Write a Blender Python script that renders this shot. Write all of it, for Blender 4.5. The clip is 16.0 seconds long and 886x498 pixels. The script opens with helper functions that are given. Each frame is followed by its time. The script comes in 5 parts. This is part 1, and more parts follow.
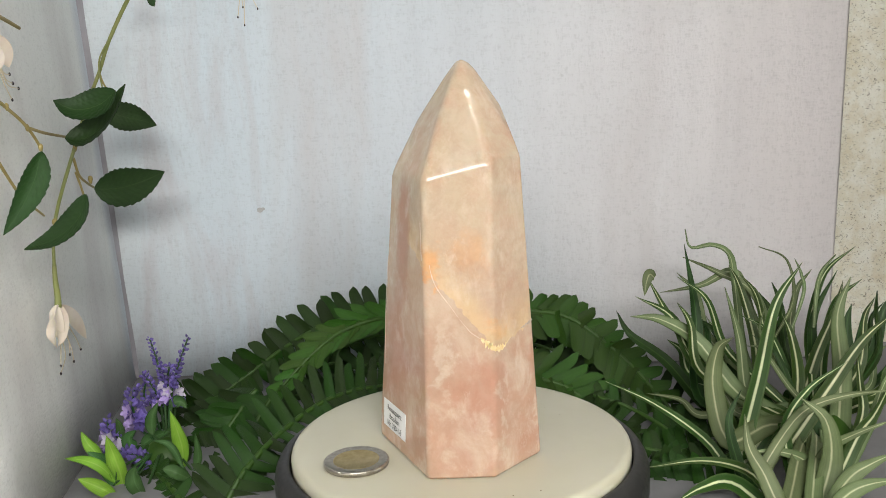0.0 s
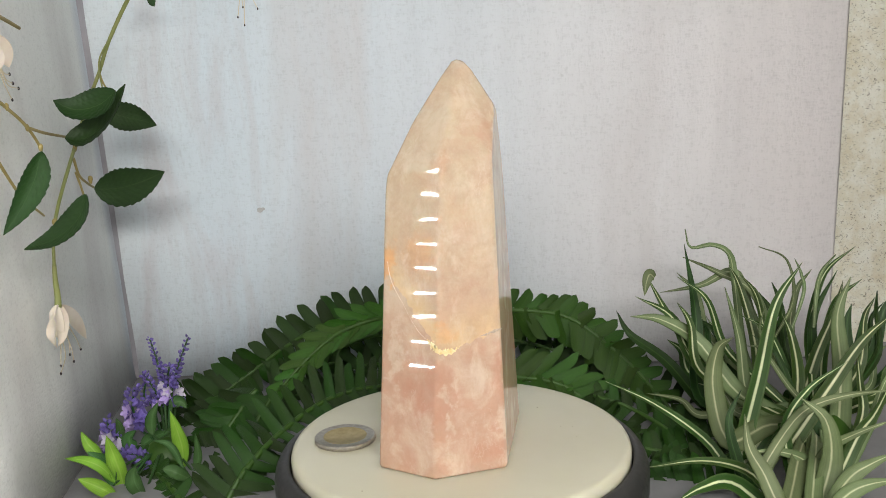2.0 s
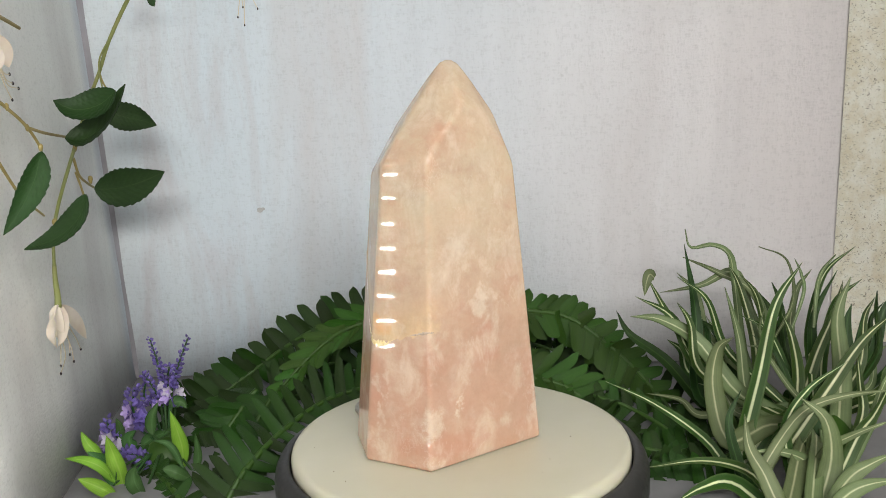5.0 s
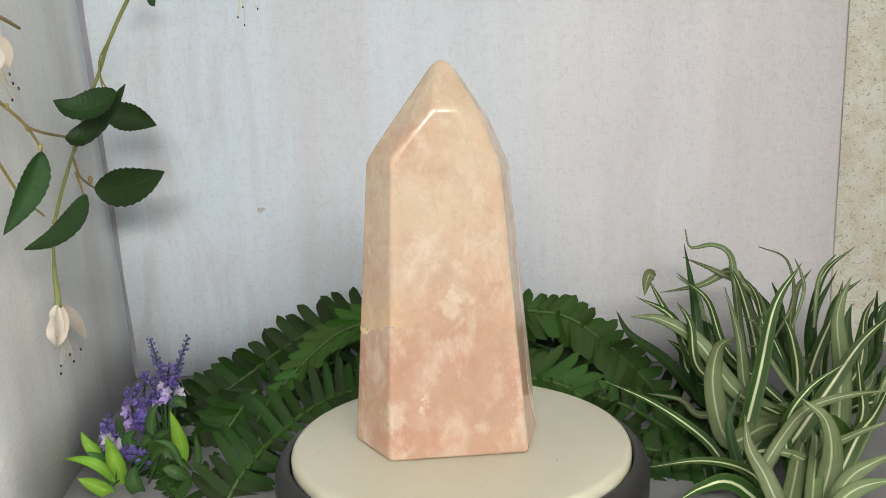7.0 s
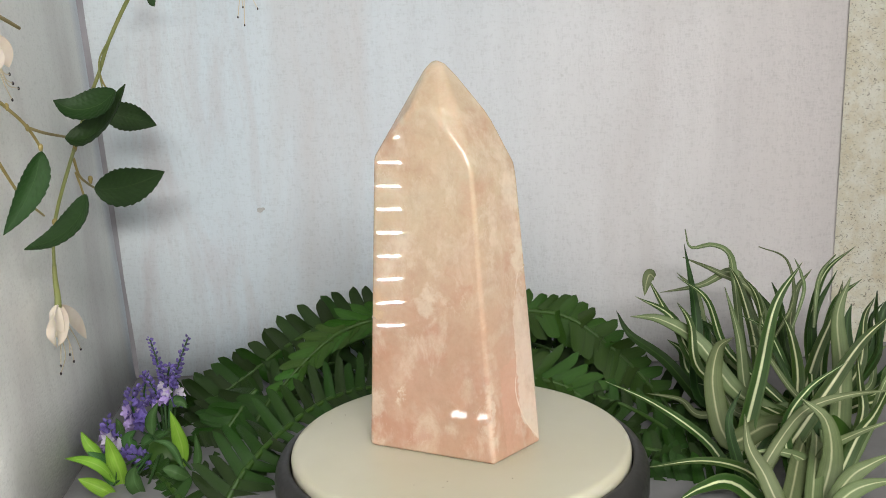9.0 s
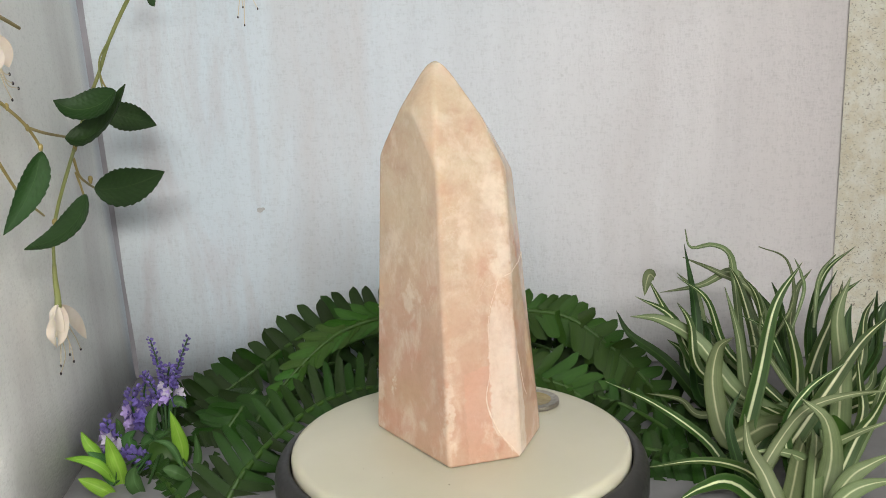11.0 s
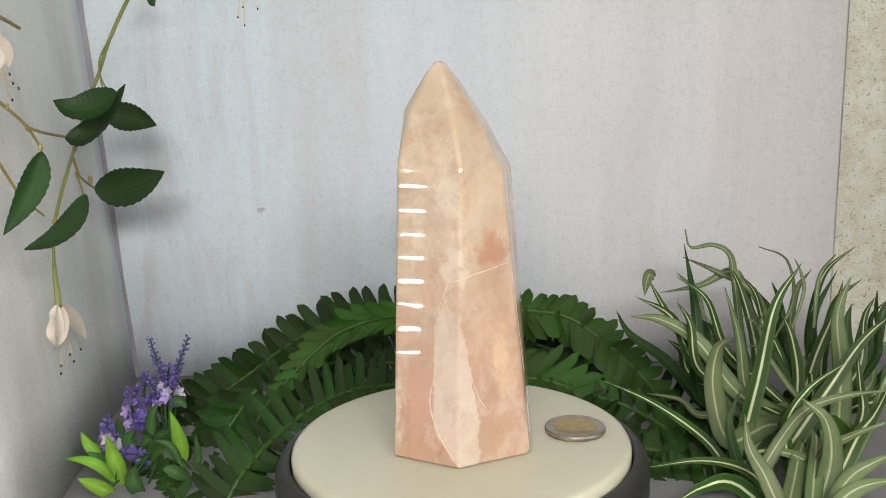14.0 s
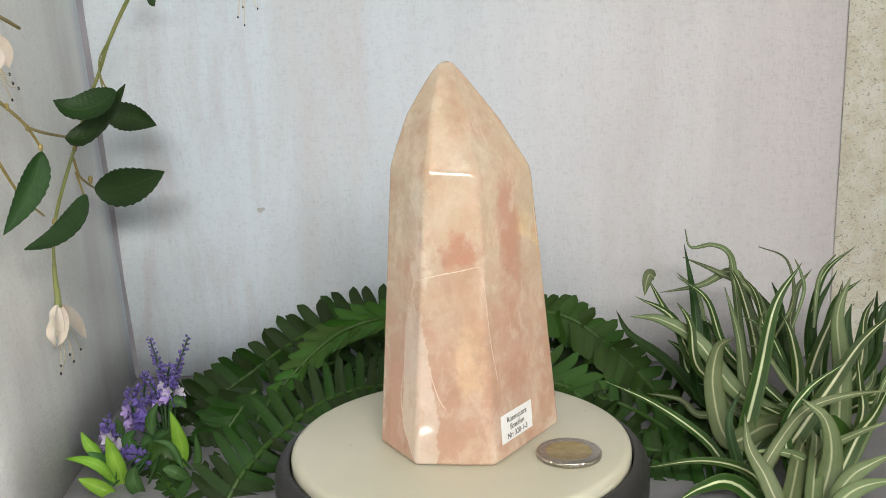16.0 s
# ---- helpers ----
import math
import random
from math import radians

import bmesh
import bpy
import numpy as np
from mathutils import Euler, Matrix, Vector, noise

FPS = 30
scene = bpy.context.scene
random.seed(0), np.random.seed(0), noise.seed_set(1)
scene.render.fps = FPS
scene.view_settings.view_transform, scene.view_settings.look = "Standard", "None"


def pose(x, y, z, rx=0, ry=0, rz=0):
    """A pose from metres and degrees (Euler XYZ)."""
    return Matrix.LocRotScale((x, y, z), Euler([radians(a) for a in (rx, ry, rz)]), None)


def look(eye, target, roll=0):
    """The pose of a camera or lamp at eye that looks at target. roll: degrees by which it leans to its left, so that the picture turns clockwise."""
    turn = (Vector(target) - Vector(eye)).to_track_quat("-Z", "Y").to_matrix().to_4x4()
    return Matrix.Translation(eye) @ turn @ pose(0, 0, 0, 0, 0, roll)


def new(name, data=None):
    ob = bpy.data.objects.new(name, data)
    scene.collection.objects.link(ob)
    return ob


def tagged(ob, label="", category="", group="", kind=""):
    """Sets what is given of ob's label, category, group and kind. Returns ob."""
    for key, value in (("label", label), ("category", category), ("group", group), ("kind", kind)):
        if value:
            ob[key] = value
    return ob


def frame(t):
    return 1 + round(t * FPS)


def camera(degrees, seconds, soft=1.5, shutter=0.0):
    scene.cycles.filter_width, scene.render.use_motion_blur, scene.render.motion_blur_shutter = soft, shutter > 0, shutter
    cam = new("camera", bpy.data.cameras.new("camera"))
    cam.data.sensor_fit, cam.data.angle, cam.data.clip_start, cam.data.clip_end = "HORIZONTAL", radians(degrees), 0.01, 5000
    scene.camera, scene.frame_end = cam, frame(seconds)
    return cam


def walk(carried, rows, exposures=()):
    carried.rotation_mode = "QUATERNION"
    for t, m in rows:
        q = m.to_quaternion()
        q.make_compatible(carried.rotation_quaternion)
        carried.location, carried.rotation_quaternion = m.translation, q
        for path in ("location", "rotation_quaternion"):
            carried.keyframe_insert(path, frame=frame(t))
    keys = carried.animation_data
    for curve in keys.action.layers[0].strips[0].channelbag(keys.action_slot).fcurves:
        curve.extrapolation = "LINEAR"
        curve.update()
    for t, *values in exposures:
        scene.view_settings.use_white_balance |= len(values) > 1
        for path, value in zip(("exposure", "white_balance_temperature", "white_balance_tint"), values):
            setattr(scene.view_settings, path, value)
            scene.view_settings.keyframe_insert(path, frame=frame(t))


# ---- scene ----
cam = camera(55.68, 16.0, soft=0.95)
EYE = (0.0, -0.3392, 0.1426)
AIM = (-0.01353, 0.6447, -0.03544)
walk(cam, [(0.0, look(EYE, AIM, -2.01)), (16.0, look(EYE, AIM, -2.01))], exposures=[(0.0, -0.92), (2.3, -0.92), (3.0, -1.02), (3.7, -0.92), (11.0, -0.92), (11.5, -0.97), (12.3, -0.92), (16.0, -0.92)])

TABLE_Z = -0.045      # table top below the platter's face
BACK_Y = 0.225        # front of the printed backdrop
SPIN = -15.045        # degrees per second

# ---- world and lights ----
world = bpy.data.worlds.new("room_dark")
world.use_nodes = True
world.node_tree.nodes["Background"].inputs[0].default_value = (0.9, 0.95, 1.0, 1)
world.node_tree.nodes["Background"].inputs[1].default_value = 0.05
scene.world = world


def area(name, eye, target, sx, sy, power, colour):
    data = bpy.data.lights.new(name, "AREA")
    data.shape, data.size, data.size_y, data.energy, data.color = "RECTANGLE", sx, sy, power, colour
    ob = new(name, data)
    ob.matrix_world = look(eye, target)
    return ob


KEY_EYE, KEY_AIM = (0.06, -0.54, 0.325), (0.0, 0.15, 0.03)
area("front_led_light", KEY_EYE, KEY_AIM, 0.42, 0.08, 6.9, (1.0, 0.985, 0.91))
area("ceiling_light_glow", (0.55, -2.2, 2.28), (0.55, -2.2, 0), 1.2, 0.8, 15.0, (1.0, 0.975, 0.92))


# ---- materials ----
def nodes_of(name):
    m = bpy.data.materials.new(name)
    m.use_nodes = True
    nt = m.node_tree
    return m, nt, nt.nodes["Principled BSDF"]


def add(nt, kind, **values):
    n = nt.nodes.new(kind)
    for key, value in values.items():
        if key == "operation":
            n.operation = value
        elif key == "blend":
            n.data_type = "RGBA"
            n.blend_type = value
        elif key == "name":
            n.name = value
        else:
            n.inputs[key.replace("_", " ")].default_value = value
    return n


def ramp(nt, source, stops):
    r = nt.nodes.new("ShaderNodeValToRGB")
    e = r.color_ramp.elements
    while len(e) < len(stops):
        e.new(0.5)
    for k, (at, c) in enumerate(stops):
        e[k].position = at
        e[k].color = (*c, 1) if len(c) == 3 else c
    nt.links.new(source, r.inputs["Fac"])
    return r.outputs["Color"]


def grey(v):
    return (v, v, v)


def coords(nt, scale=(1, 1, 1), kind="Object"):
    tc = nt.nodes.new("ShaderNodeTexCoord")
    mp = nt.nodes.new("ShaderNodeMapping")
    mp.inputs["Scale"].default_value = scale
    nt.links.new(tc.outputs[kind], mp.inputs["Vector"])
    return mp.outputs["Vector"]


def noise_tex(nt, vec, scale, detail=4.0, rough=0.55, distortion=0.0):
    n = nt.nodes.new("ShaderNodeTexNoise")
    n.inputs["Scale"].default_value, n.inputs["Detail"].default_value = scale, detail
    n.inputs["Roughness"].default_value, n.inputs["Distortion"].default_value = rough, distortion
    nt.links.new(vec, n.inputs["Vector"])
    return n.outputs["Fac"]


def mix(nt, fac, a, b, how="MIX"):
    m = nt.nodes.new("ShaderNodeMix")
    m.data_type, m.blend_type = "RGBA", how
    for socket, value in ((m.inputs[0], fac), (m.inputs[6], a), (m.inputs[7], b)):
        if isinstance(value, (int, float)):
            socket.default_value = value
        elif isinstance(value, tuple):
            socket.default_value = (*value, 1)
        else:
            nt.links.new(value, socket)
    return m.outputs[2]


def calc(nt, op, a, b=0.0, c=0.0):
    m = nt.nodes.new("ShaderNodeMath")
    m.operation = op
    for socket, value in zip(m.inputs, (a, b, c)):
        if isinstance(value, (int, float)):
            socket.default_value = value
        else:
            nt.links.new(value, socket)
    return m.outputs[0]


def bump(nt, bsdf, height, strength, distance):
    b = nt.nodes.new("ShaderNodeBump")
    b.inputs["Strength"].default_value, b.inputs["Distance"].default_value = strength, distance
    nt.links.new(height, b.inputs["Height"])
    nt.links.new(b.outputs["Normal"], bsdf.inputs["Normal"])


def surface(name, dark, light, scale, rough=0.6, metal=0.0, relief=0.0, relief_scale=0.0, grain=(1, 1, 1), contrast=(0.3, 0.7), spec=0.5, sub=0.0, random_tint=0.0):
    """A plain two-tone material with grain at two scales."""
    m, nt, b = nodes_of(name)
    vec = coords(nt, grain)
    coarse = noise_tex(nt, vec, scale, 5.0)
    colour = ramp(nt, coarse, [(contrast[0], dark), (contrast[1], light)])
    if random_tint:
        info = nt.nodes.new("ShaderNodeObjectInfo")
        h = nt.nodes.new("ShaderNodeHueSaturation")
        nt.links.new(calc(nt, "MULTIPLY_ADD", info.outputs["Random"], random_tint, 1.0 - random_tint / 2), h.inputs["Value"])
        nt.links.new(colour, h.inputs["Color"])
        colour = h.outputs["Color"]
    nt.links.new(colour, b.inputs["Base Color"])
    b.inputs["Metallic"].default_value = metal
    b.inputs["Specular IOR Level"].default_value = spec
    fine = noise_tex(nt, vec, scale * 7, 3.0)
    nt.links.new(calc(nt, "MULTIPLY_ADD", fine, 0.24, rough - 0.12), b.inputs["Roughness"])
    if sub:
        b.inputs["Subsurface Weight"].default_value = sub
        b.inputs["Subsurface Radius"].default_value = (0.002, 0.002, 0.001)
        b.inputs["Subsurface Scale"].default_value = 1.0
    if relief:
        bump(nt, b, noise_tex(nt, vec, relief_scale or scale * 5, 4.0), 0.6, relief)
    return m


def glow(name, colour, strength):
    m, nt, b = nodes_of(name)
    b.inputs["Base Color"].default_value = (0.9, 0.88, 0.8, 1)
    b.inputs["Emission Color"].default_value = (*colour, 1)
    b.inputs["Emission Strength"].default_value = strength
    return m


def backdrop_cloth():
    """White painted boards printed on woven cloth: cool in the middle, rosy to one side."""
    m, nt, b = nodes_of("printed_backdrop")
    vec = coords(nt)
    sep = nt.nodes.new("ShaderNodeSeparateXYZ")
    nt.links.new(vec, sep.inputs[0])
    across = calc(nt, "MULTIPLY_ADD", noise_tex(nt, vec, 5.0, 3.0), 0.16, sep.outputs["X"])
    # tones at both ends are lifted to offset the weaker light there
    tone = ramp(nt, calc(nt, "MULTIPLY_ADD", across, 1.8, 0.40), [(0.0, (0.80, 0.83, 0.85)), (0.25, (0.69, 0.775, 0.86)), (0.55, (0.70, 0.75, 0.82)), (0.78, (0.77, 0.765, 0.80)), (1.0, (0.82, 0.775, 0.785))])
    # folded wing: whiter print, brightened further in colour for the light it lacks
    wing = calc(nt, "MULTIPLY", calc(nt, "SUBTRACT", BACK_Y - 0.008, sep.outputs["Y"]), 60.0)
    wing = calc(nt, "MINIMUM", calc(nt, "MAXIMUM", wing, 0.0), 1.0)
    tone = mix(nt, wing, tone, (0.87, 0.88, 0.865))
    streak = noise_tex(nt, coords(nt, (26, 26, 1.6)), 3.0, 6.0, 0.65)
    tone = mix(nt, 0.28, tone, ramp(nt, streak, [(0.30, grey(0.80)), (0.72, grey(1.0))]), "MULTIPLY")
    stain = noise_tex(nt, coords(nt, (1, 1, 0.22)), 11.0, 5.0, 0.6, 0.4)
    tone = mix(nt, ramp(nt, stain, [(0.52, grey(0.0)), (0.72, grey(0.55))]), tone, (0.60, 0.56, 0.57))
    smear = noise_tex(nt, coords(nt, (30, 30, 5.5)), 1.0, 6.0, 0.6, 0.6)
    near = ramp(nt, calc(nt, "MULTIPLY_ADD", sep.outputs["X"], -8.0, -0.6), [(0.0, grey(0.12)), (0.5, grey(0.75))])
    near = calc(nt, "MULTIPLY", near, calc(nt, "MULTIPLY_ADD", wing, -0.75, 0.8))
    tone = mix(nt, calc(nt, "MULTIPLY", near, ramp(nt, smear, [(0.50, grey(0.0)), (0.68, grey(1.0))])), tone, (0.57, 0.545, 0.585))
    weave = noise_tex(nt, coords(nt, (900, 900, 300)), 1.0, 2.0)
    weave2 = noise_tex(nt, coords(nt, (260, 260, 900)), 1.0, 2.0)
    cloth = calc(nt, "ADD", weave, weave2)
    tone = mix(nt, 0.42, tone, ramp(nt, cloth, [(0.65, grey(0.72)), (1.25, grey(1.0))]), "MULTIPLY")
    speck = noise_tex(nt, vec, 260.0, 2.0)
    tone = mix(nt, 0.10, tone, ramp(nt, speck, [(0.25, grey(0.25)), (0.29, grey(1.0))]), "MULTIPLY")
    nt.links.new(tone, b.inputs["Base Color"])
    b.inputs["Roughness"].default_value = 0.62
    b.inputs["Specular IOR Level"].default_value = 0.3
    bump(nt, b, cloth, 0.6, 0.0005)
    return m


def stucco():
    m, nt, b = nodes_of("rough_stucco")
    vec = coords(nt)
    warp = coords(nt, (1.0, 1.0, 1.6))
    lump = noise_tex(nt, warp, 190.0, 5.0, 0.65, 0.8)
    pit = noise_tex(nt, warp, 330.0, 3.0, 0.6, 1.6)
    base = ramp(nt, noise_tex(nt, vec, 60.0, 6.0, 0.7), [(0.3, (0.80, 0.72, 0.54)), (0.6, (0.97, 0.95, 0.85))])
    base = mix(nt, ramp(nt, noise_tex(nt, vec, 30.0, 4.0), [(0.63, grey(0.0)), (0.76, grey(0.6))]), base, (0.50, 0.38, 0.22))
    base = mix(nt, 0.85, base, ramp(nt, pit, [(0.31, (0.20, 0.16, 0.10)), (0.42, grey(1.0))]), "MULTIPLY")
    nt.links.new(base, b.inputs["Base Color"])
    b.inputs["Roughness"].default_value = 0.9
    bump(nt, b, calc(nt, "ADD", lump, calc(nt, "MULTIPLY", pit, 0.8)), 0.6, 0.0028)
    return m


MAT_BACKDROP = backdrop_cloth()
MAT_STUCCO = stucco()
MAT_PLASTER = surface("room_plaster", (0.20, 0.195, 0.185), (0.27, 0.265, 0.25), 3.0, 0.85, relief=0.001)
MAT_TABLE = surface("grey_table_cover", (0.17, 0.167, 0.178), (0.24, 0.236, 0.25), 18.0, 0.8, relief=0.0003, relief_scale=400)
MAT_PLATTER = surface("cream_platter", (0.53, 0.51, 0.40), (0.58, 0.56, 0.45), 14.0, 0.34, relief=0.00003, relief_scale=900, sub=0.15)
MAT_RIM = surface("black_plastic", (0.014, 0.014, 0.015), (0.026, 0.025, 0.026), 60.0, 0.48)
MAT_BASE = surface("dark_gloss_plastic", (0.03, 0.03, 0.034), (0.05, 0.05, 0.055), 60.0, 0.22)
MAT_SPECK = surface("dust_speck", (0.20, 0.16, 0.10), (0.30, 0.25, 0.17), 200.0, 0.8)


# ---- mesh helpers ----
def mesh_of(name, bm, material, smooth=True):
    me = bpy.data.meshes.new(name)
    bm.normal_update()
    bm.to_mesh(me)
    bm.free()
    me.materials.append(material)
    if smooth:
        for f in me.polygons:
            f.use_smooth = True
    return me


def part(name, bm, material, parent, label="", smooth=True):
    ob = new(name, mesh_of(name, bm, material, smooth))
    ob.parent = parent
    if label:
        tagged(ob, label)
    return ob


def box(bm, x0, x1, y0, y1, z0, z1, bevel=0.0):
    made = bmesh.ops.create_cube(bm, size=1)["verts"]
    for v in made:
        v.co = Vector((x0 + (v.co.x + 0.5) * (x1 - x0), y0 + (v.co.y + 0.5) * (y1 - y0), z0 + (v.co.z + 0.5) * (z1 - z0)))
    if bevel:
        edges = {e for v in made for e in v.link_edges}
        bmesh.ops.bevel(bm, geom=list(edges), offset=bevel, segments=2, affect="EDGES", profile=0.6)
    return bm


def lathe(bm, profile, steps=96):
    """Turns a profile of (radius, z) about the z axis; radius 0 closes an end."""
    rings = []
    for r, z in profile:
        if r < 1e-7:
            rings.append([bm.verts.new((0, 0, z))])
        else:
            rings.append([bm.verts.new((r * math.cos(2 * math.pi * k / steps), r * math.sin(2 * math.pi * k / steps), z)) for k in range(steps)])
    for a, b in zip(rings, rings[1:]):
        for k in range(steps):
            q = [a[k % len(a)], a[(k + 1) % len(a)], b[(k + 1) % len(b)], b[k % len(b)]]
            q = list(dict.fromkeys(q))
            if len(q) > 2:
                bm.faces.new(q)
    bmesh.ops.recalc_face_normals(bm, faces=bm.faces)
    return bm


def structure(name, bm, material, label, smooth=False):
    return tagged(new(name, mesh_of(name, bm, material, smooth)), label, name.split("_")[0], "", "structure")


# ---- the room ----
structure("table_top", box(bmesh.new(), -0.75, 0.75, -0.30, BACK_Y + 0.035, TABLE_Z - 0.03, TABLE_Z, 0.004), MAT_TABLE, "grey covered table top under the display")
structure("floor", box(bmesh.new(), -2.0, 2.0, -3.0, 0.26, -0.83, -0.92), MAT_PLASTER, "grey floor of the room below the table")
structure("wall_north", box(bmesh.new(), -2.0, 2.0, 0.262, 0.36, -0.78, 2.40), MAT_STUCCO, "rough cream stucco wall behind the backdrop")
structure("wall_south", box(bmesh.new(), -2.0, 2.0, -3.1, -3.0, -0.78, 2.40), MAT_PLASTER, "plain dull grey wall behind the viewer")
structure("wall_east", box(bmesh.new(), 2.0, 2.1, -3.0, 0.26, -0.78, 2.40), MAT_PLASTER, "plain dull grey side wall of the room")
structure("wall_west", box(bmesh.new(), -2.1, -2.0, -3.0, 0.26, -0.78, 2.40), MAT_PLASTER, "plain dull grey side wall of the room")
structure("ceiling", box(bmesh.new(), -2.1, 2.1, -3.1, 0.36, 2.40, 2.48), MAT_PLASTER, "plain dull grey ceiling of the room")


def backdrop():
    """A printed sheet that stands at the back and folds forward along one upright line, with a strip of painted shade
    in the fold.
    """
    bm = bmesh.new()
    plan = [(0.2595, BACK_Y + 0.002), (0.2570, BACK_Y), (0.05, BACK_Y), (-0.2325, BACK_Y), (-0.2345, BACK_Y - 0.0016), (-0.2338, BACK_Y - 0.006), (-0.217, 0.12), (-0.198, 0.0), (-0.190, -0.055)]
    rows = []
    for k in range(13):
        z = TABLE_Z + 0.0008 + k * 0.05
        rows.append([bm.verts.new((x - (0.0042 + 0.052 * (z - 0.2)) * (1 if x < -0.1 else 0) + (0.014 * (z - 0.03) if x > 0.1 else 0), y, z)) for x, y in plan])
    for a, b in zip(rows, rows[1:]):
        for i in range(len(plan) - 1):
            bm.faces.new((a[i], a[i + 1], b[i + 1], b[i]))
    bmesh.ops.recalc_face_normals(bm, faces=bm.faces)
    bmesh.ops.solidify(bm, geom=bm.faces[:], thickness=-0.0012)
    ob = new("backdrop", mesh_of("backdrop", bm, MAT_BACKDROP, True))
    tagged(ob, "pale printed backdrop sheet of painted boards, folded at a corner", "backdrop", "", "structure")
    # grey strip laid in the fold to draw the shadow line of the corner
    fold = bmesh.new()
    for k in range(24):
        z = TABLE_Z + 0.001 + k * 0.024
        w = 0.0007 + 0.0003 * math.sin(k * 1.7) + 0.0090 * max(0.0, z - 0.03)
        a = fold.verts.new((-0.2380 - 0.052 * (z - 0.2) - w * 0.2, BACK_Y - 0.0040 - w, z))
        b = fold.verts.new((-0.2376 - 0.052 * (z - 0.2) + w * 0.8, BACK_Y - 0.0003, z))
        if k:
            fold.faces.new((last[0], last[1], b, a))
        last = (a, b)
    bmesh.ops.recalc_face_normals(fold, faces=fold.faces)
    part("crease_shade", fold, MAT_CREASE_SHADE, ob, "dull grey strip standing in for the shade along the fold")
    for x, z, r in ((-0.131, 0.0715, 0.0019), (-0.129, 0.0722, 0.0012)):
        bm = bmesh.new()
        bmesh.ops.create_uvsphere(bm, u_segments=14, v_segments=6, radius=r)
        for v in bm.verts:
            v.co = Vector((v.co.x * 1.15, v.co.z * 0.06, v.co.y * 0.9)) + Vector((x, BACK_Y - 0.0001, z))
        part("smudge", bm, MAT_SMUDGE, ob, "faint grey smudge")
    return ob


MAT_CREASE_SHADE = surface("crease_shade_grey", (0.36, 0.34, 0.38), (0.48, 0.46, 0.50), 60.0, 0.8)
MAT_SMUDGE = surface("grey_smudge", (0.42, 0.43, 0.45), (0.52, 0.53, 0.55), 300.0, 0.8)
backdrop()


def front_lamp():
    """A wide led bar on a stand behind the viewer."""
    lamp = tagged(new("led_bar_lamp"), "wide led bar lamp on a black stand facing the display", "lamp")
    lamp.location = (KEY_EYE[0], KEY_EYE[1] - 0.02, -0.92)
    head = part("head", box(bmesh.new(), -0.225, 0.225, -0.054, 0.054, 0.006, 0.026, 0.004), MAT_RIM, lamp, smooth=False)
    head.matrix_local = Matrix.Translation((0, 0.02, KEY_EYE[2] + 0.78)) @ look(KEY_EYE, KEY_AIM).to_3x3().to_4x4()
    part("pole", lathe(bmesh.new(), [(0, 0.01), (0.008, 0.01), (0.008, KEY_EYE[2] + 0.70), (0, KEY_EYE[2] + 0.70)], 16), MAT_RIM, lamp, smooth=False).location = (0, -0.02, 0)
    part("foot", lathe(bmesh.new(), [(0, 0), (0.13, 0), (0.13, 0.008), (0.02, 0.018), (0, 0.018)], 32), MAT_RIM, lamp)
    return lamp


front_lamp()
MAT_CHIP = glow("led_chip_glow", (1.0, 0.975, 0.92), 640.0)
MAT_CHIP_SOFT = glow("led_chip_soft", (1.0, 0.975, 0.92), 150.0)


def led_strip(x, y, z0, count, toward, pitch, chip):
    """An upright strip with a row of small light chips, turned to the display."""
    strip = tagged(new("led_strip"), "upright led strip with a row of bright chips", "lamp", "led strips beside the display")
    strip.matrix_world = Matrix.Translation((x, y, 0)) @ pose(0, 0, 0, 0, 0, toward)
    part("backing", box(bmesh.new(), -0.008, 0.008, 0.0, 0.002, TABLE_Z + 0.004, z0 + count * pitch, 0.0005), MAT_PLASTER, strip, smooth=False)
    part("foot", box(bmesh.new(), -0.02, 0.02, -0.015, 0.015, TABLE_Z, TABLE_Z + 0.004, 0.001), MAT_RIM, strip, smooth=False)
    for k in range(count):
        part("chip", box(bmesh.new(), -0.0075, 0.0075, -0.0012, 0.0, z0 + k * pitch, z0 + k * pitch + 0.0016, 0.0004), chip, strip, smooth=False)
    return strip


led_strip(-0.164, -0.114, 0.016, 11, 125, 0.0142, MAT_CHIP_SOFT)
led_strip(0.27, -0.21, -0.02, 14, -128, 0.0167, MAT_CHIP)


def led_floor_strip(x, y, turn, count):
    """A short strip lying on the table with chips on its upper edge."""
    strip = tagged(new("led_strip"), "short led strip lying on the table", "lamp", "led strips beside the display")
    strip.matrix_world = Matrix.Translation((x, y, TABLE_Z)) @ pose(0, 0, 0, 0, 0, turn)
    half = count * 0.0167 / 2
    part("backing", box(bmesh.new(), -half, half, -0.006, 0.006, 0.0, 0.004, 0.0005), MAT_PLASTER, strip, smooth=False)
    for k in range(count):
        cx = (k + 0.5) * 0.0167 - half
        part("chip", box(bmesh.new(), cx - 0.0050, cx + 0.0050, -0.0050, 0.0050, 0.004, 0.0052, 0.0004), MAT_CHIP_LOW, strip, smooth=False)
    return strip


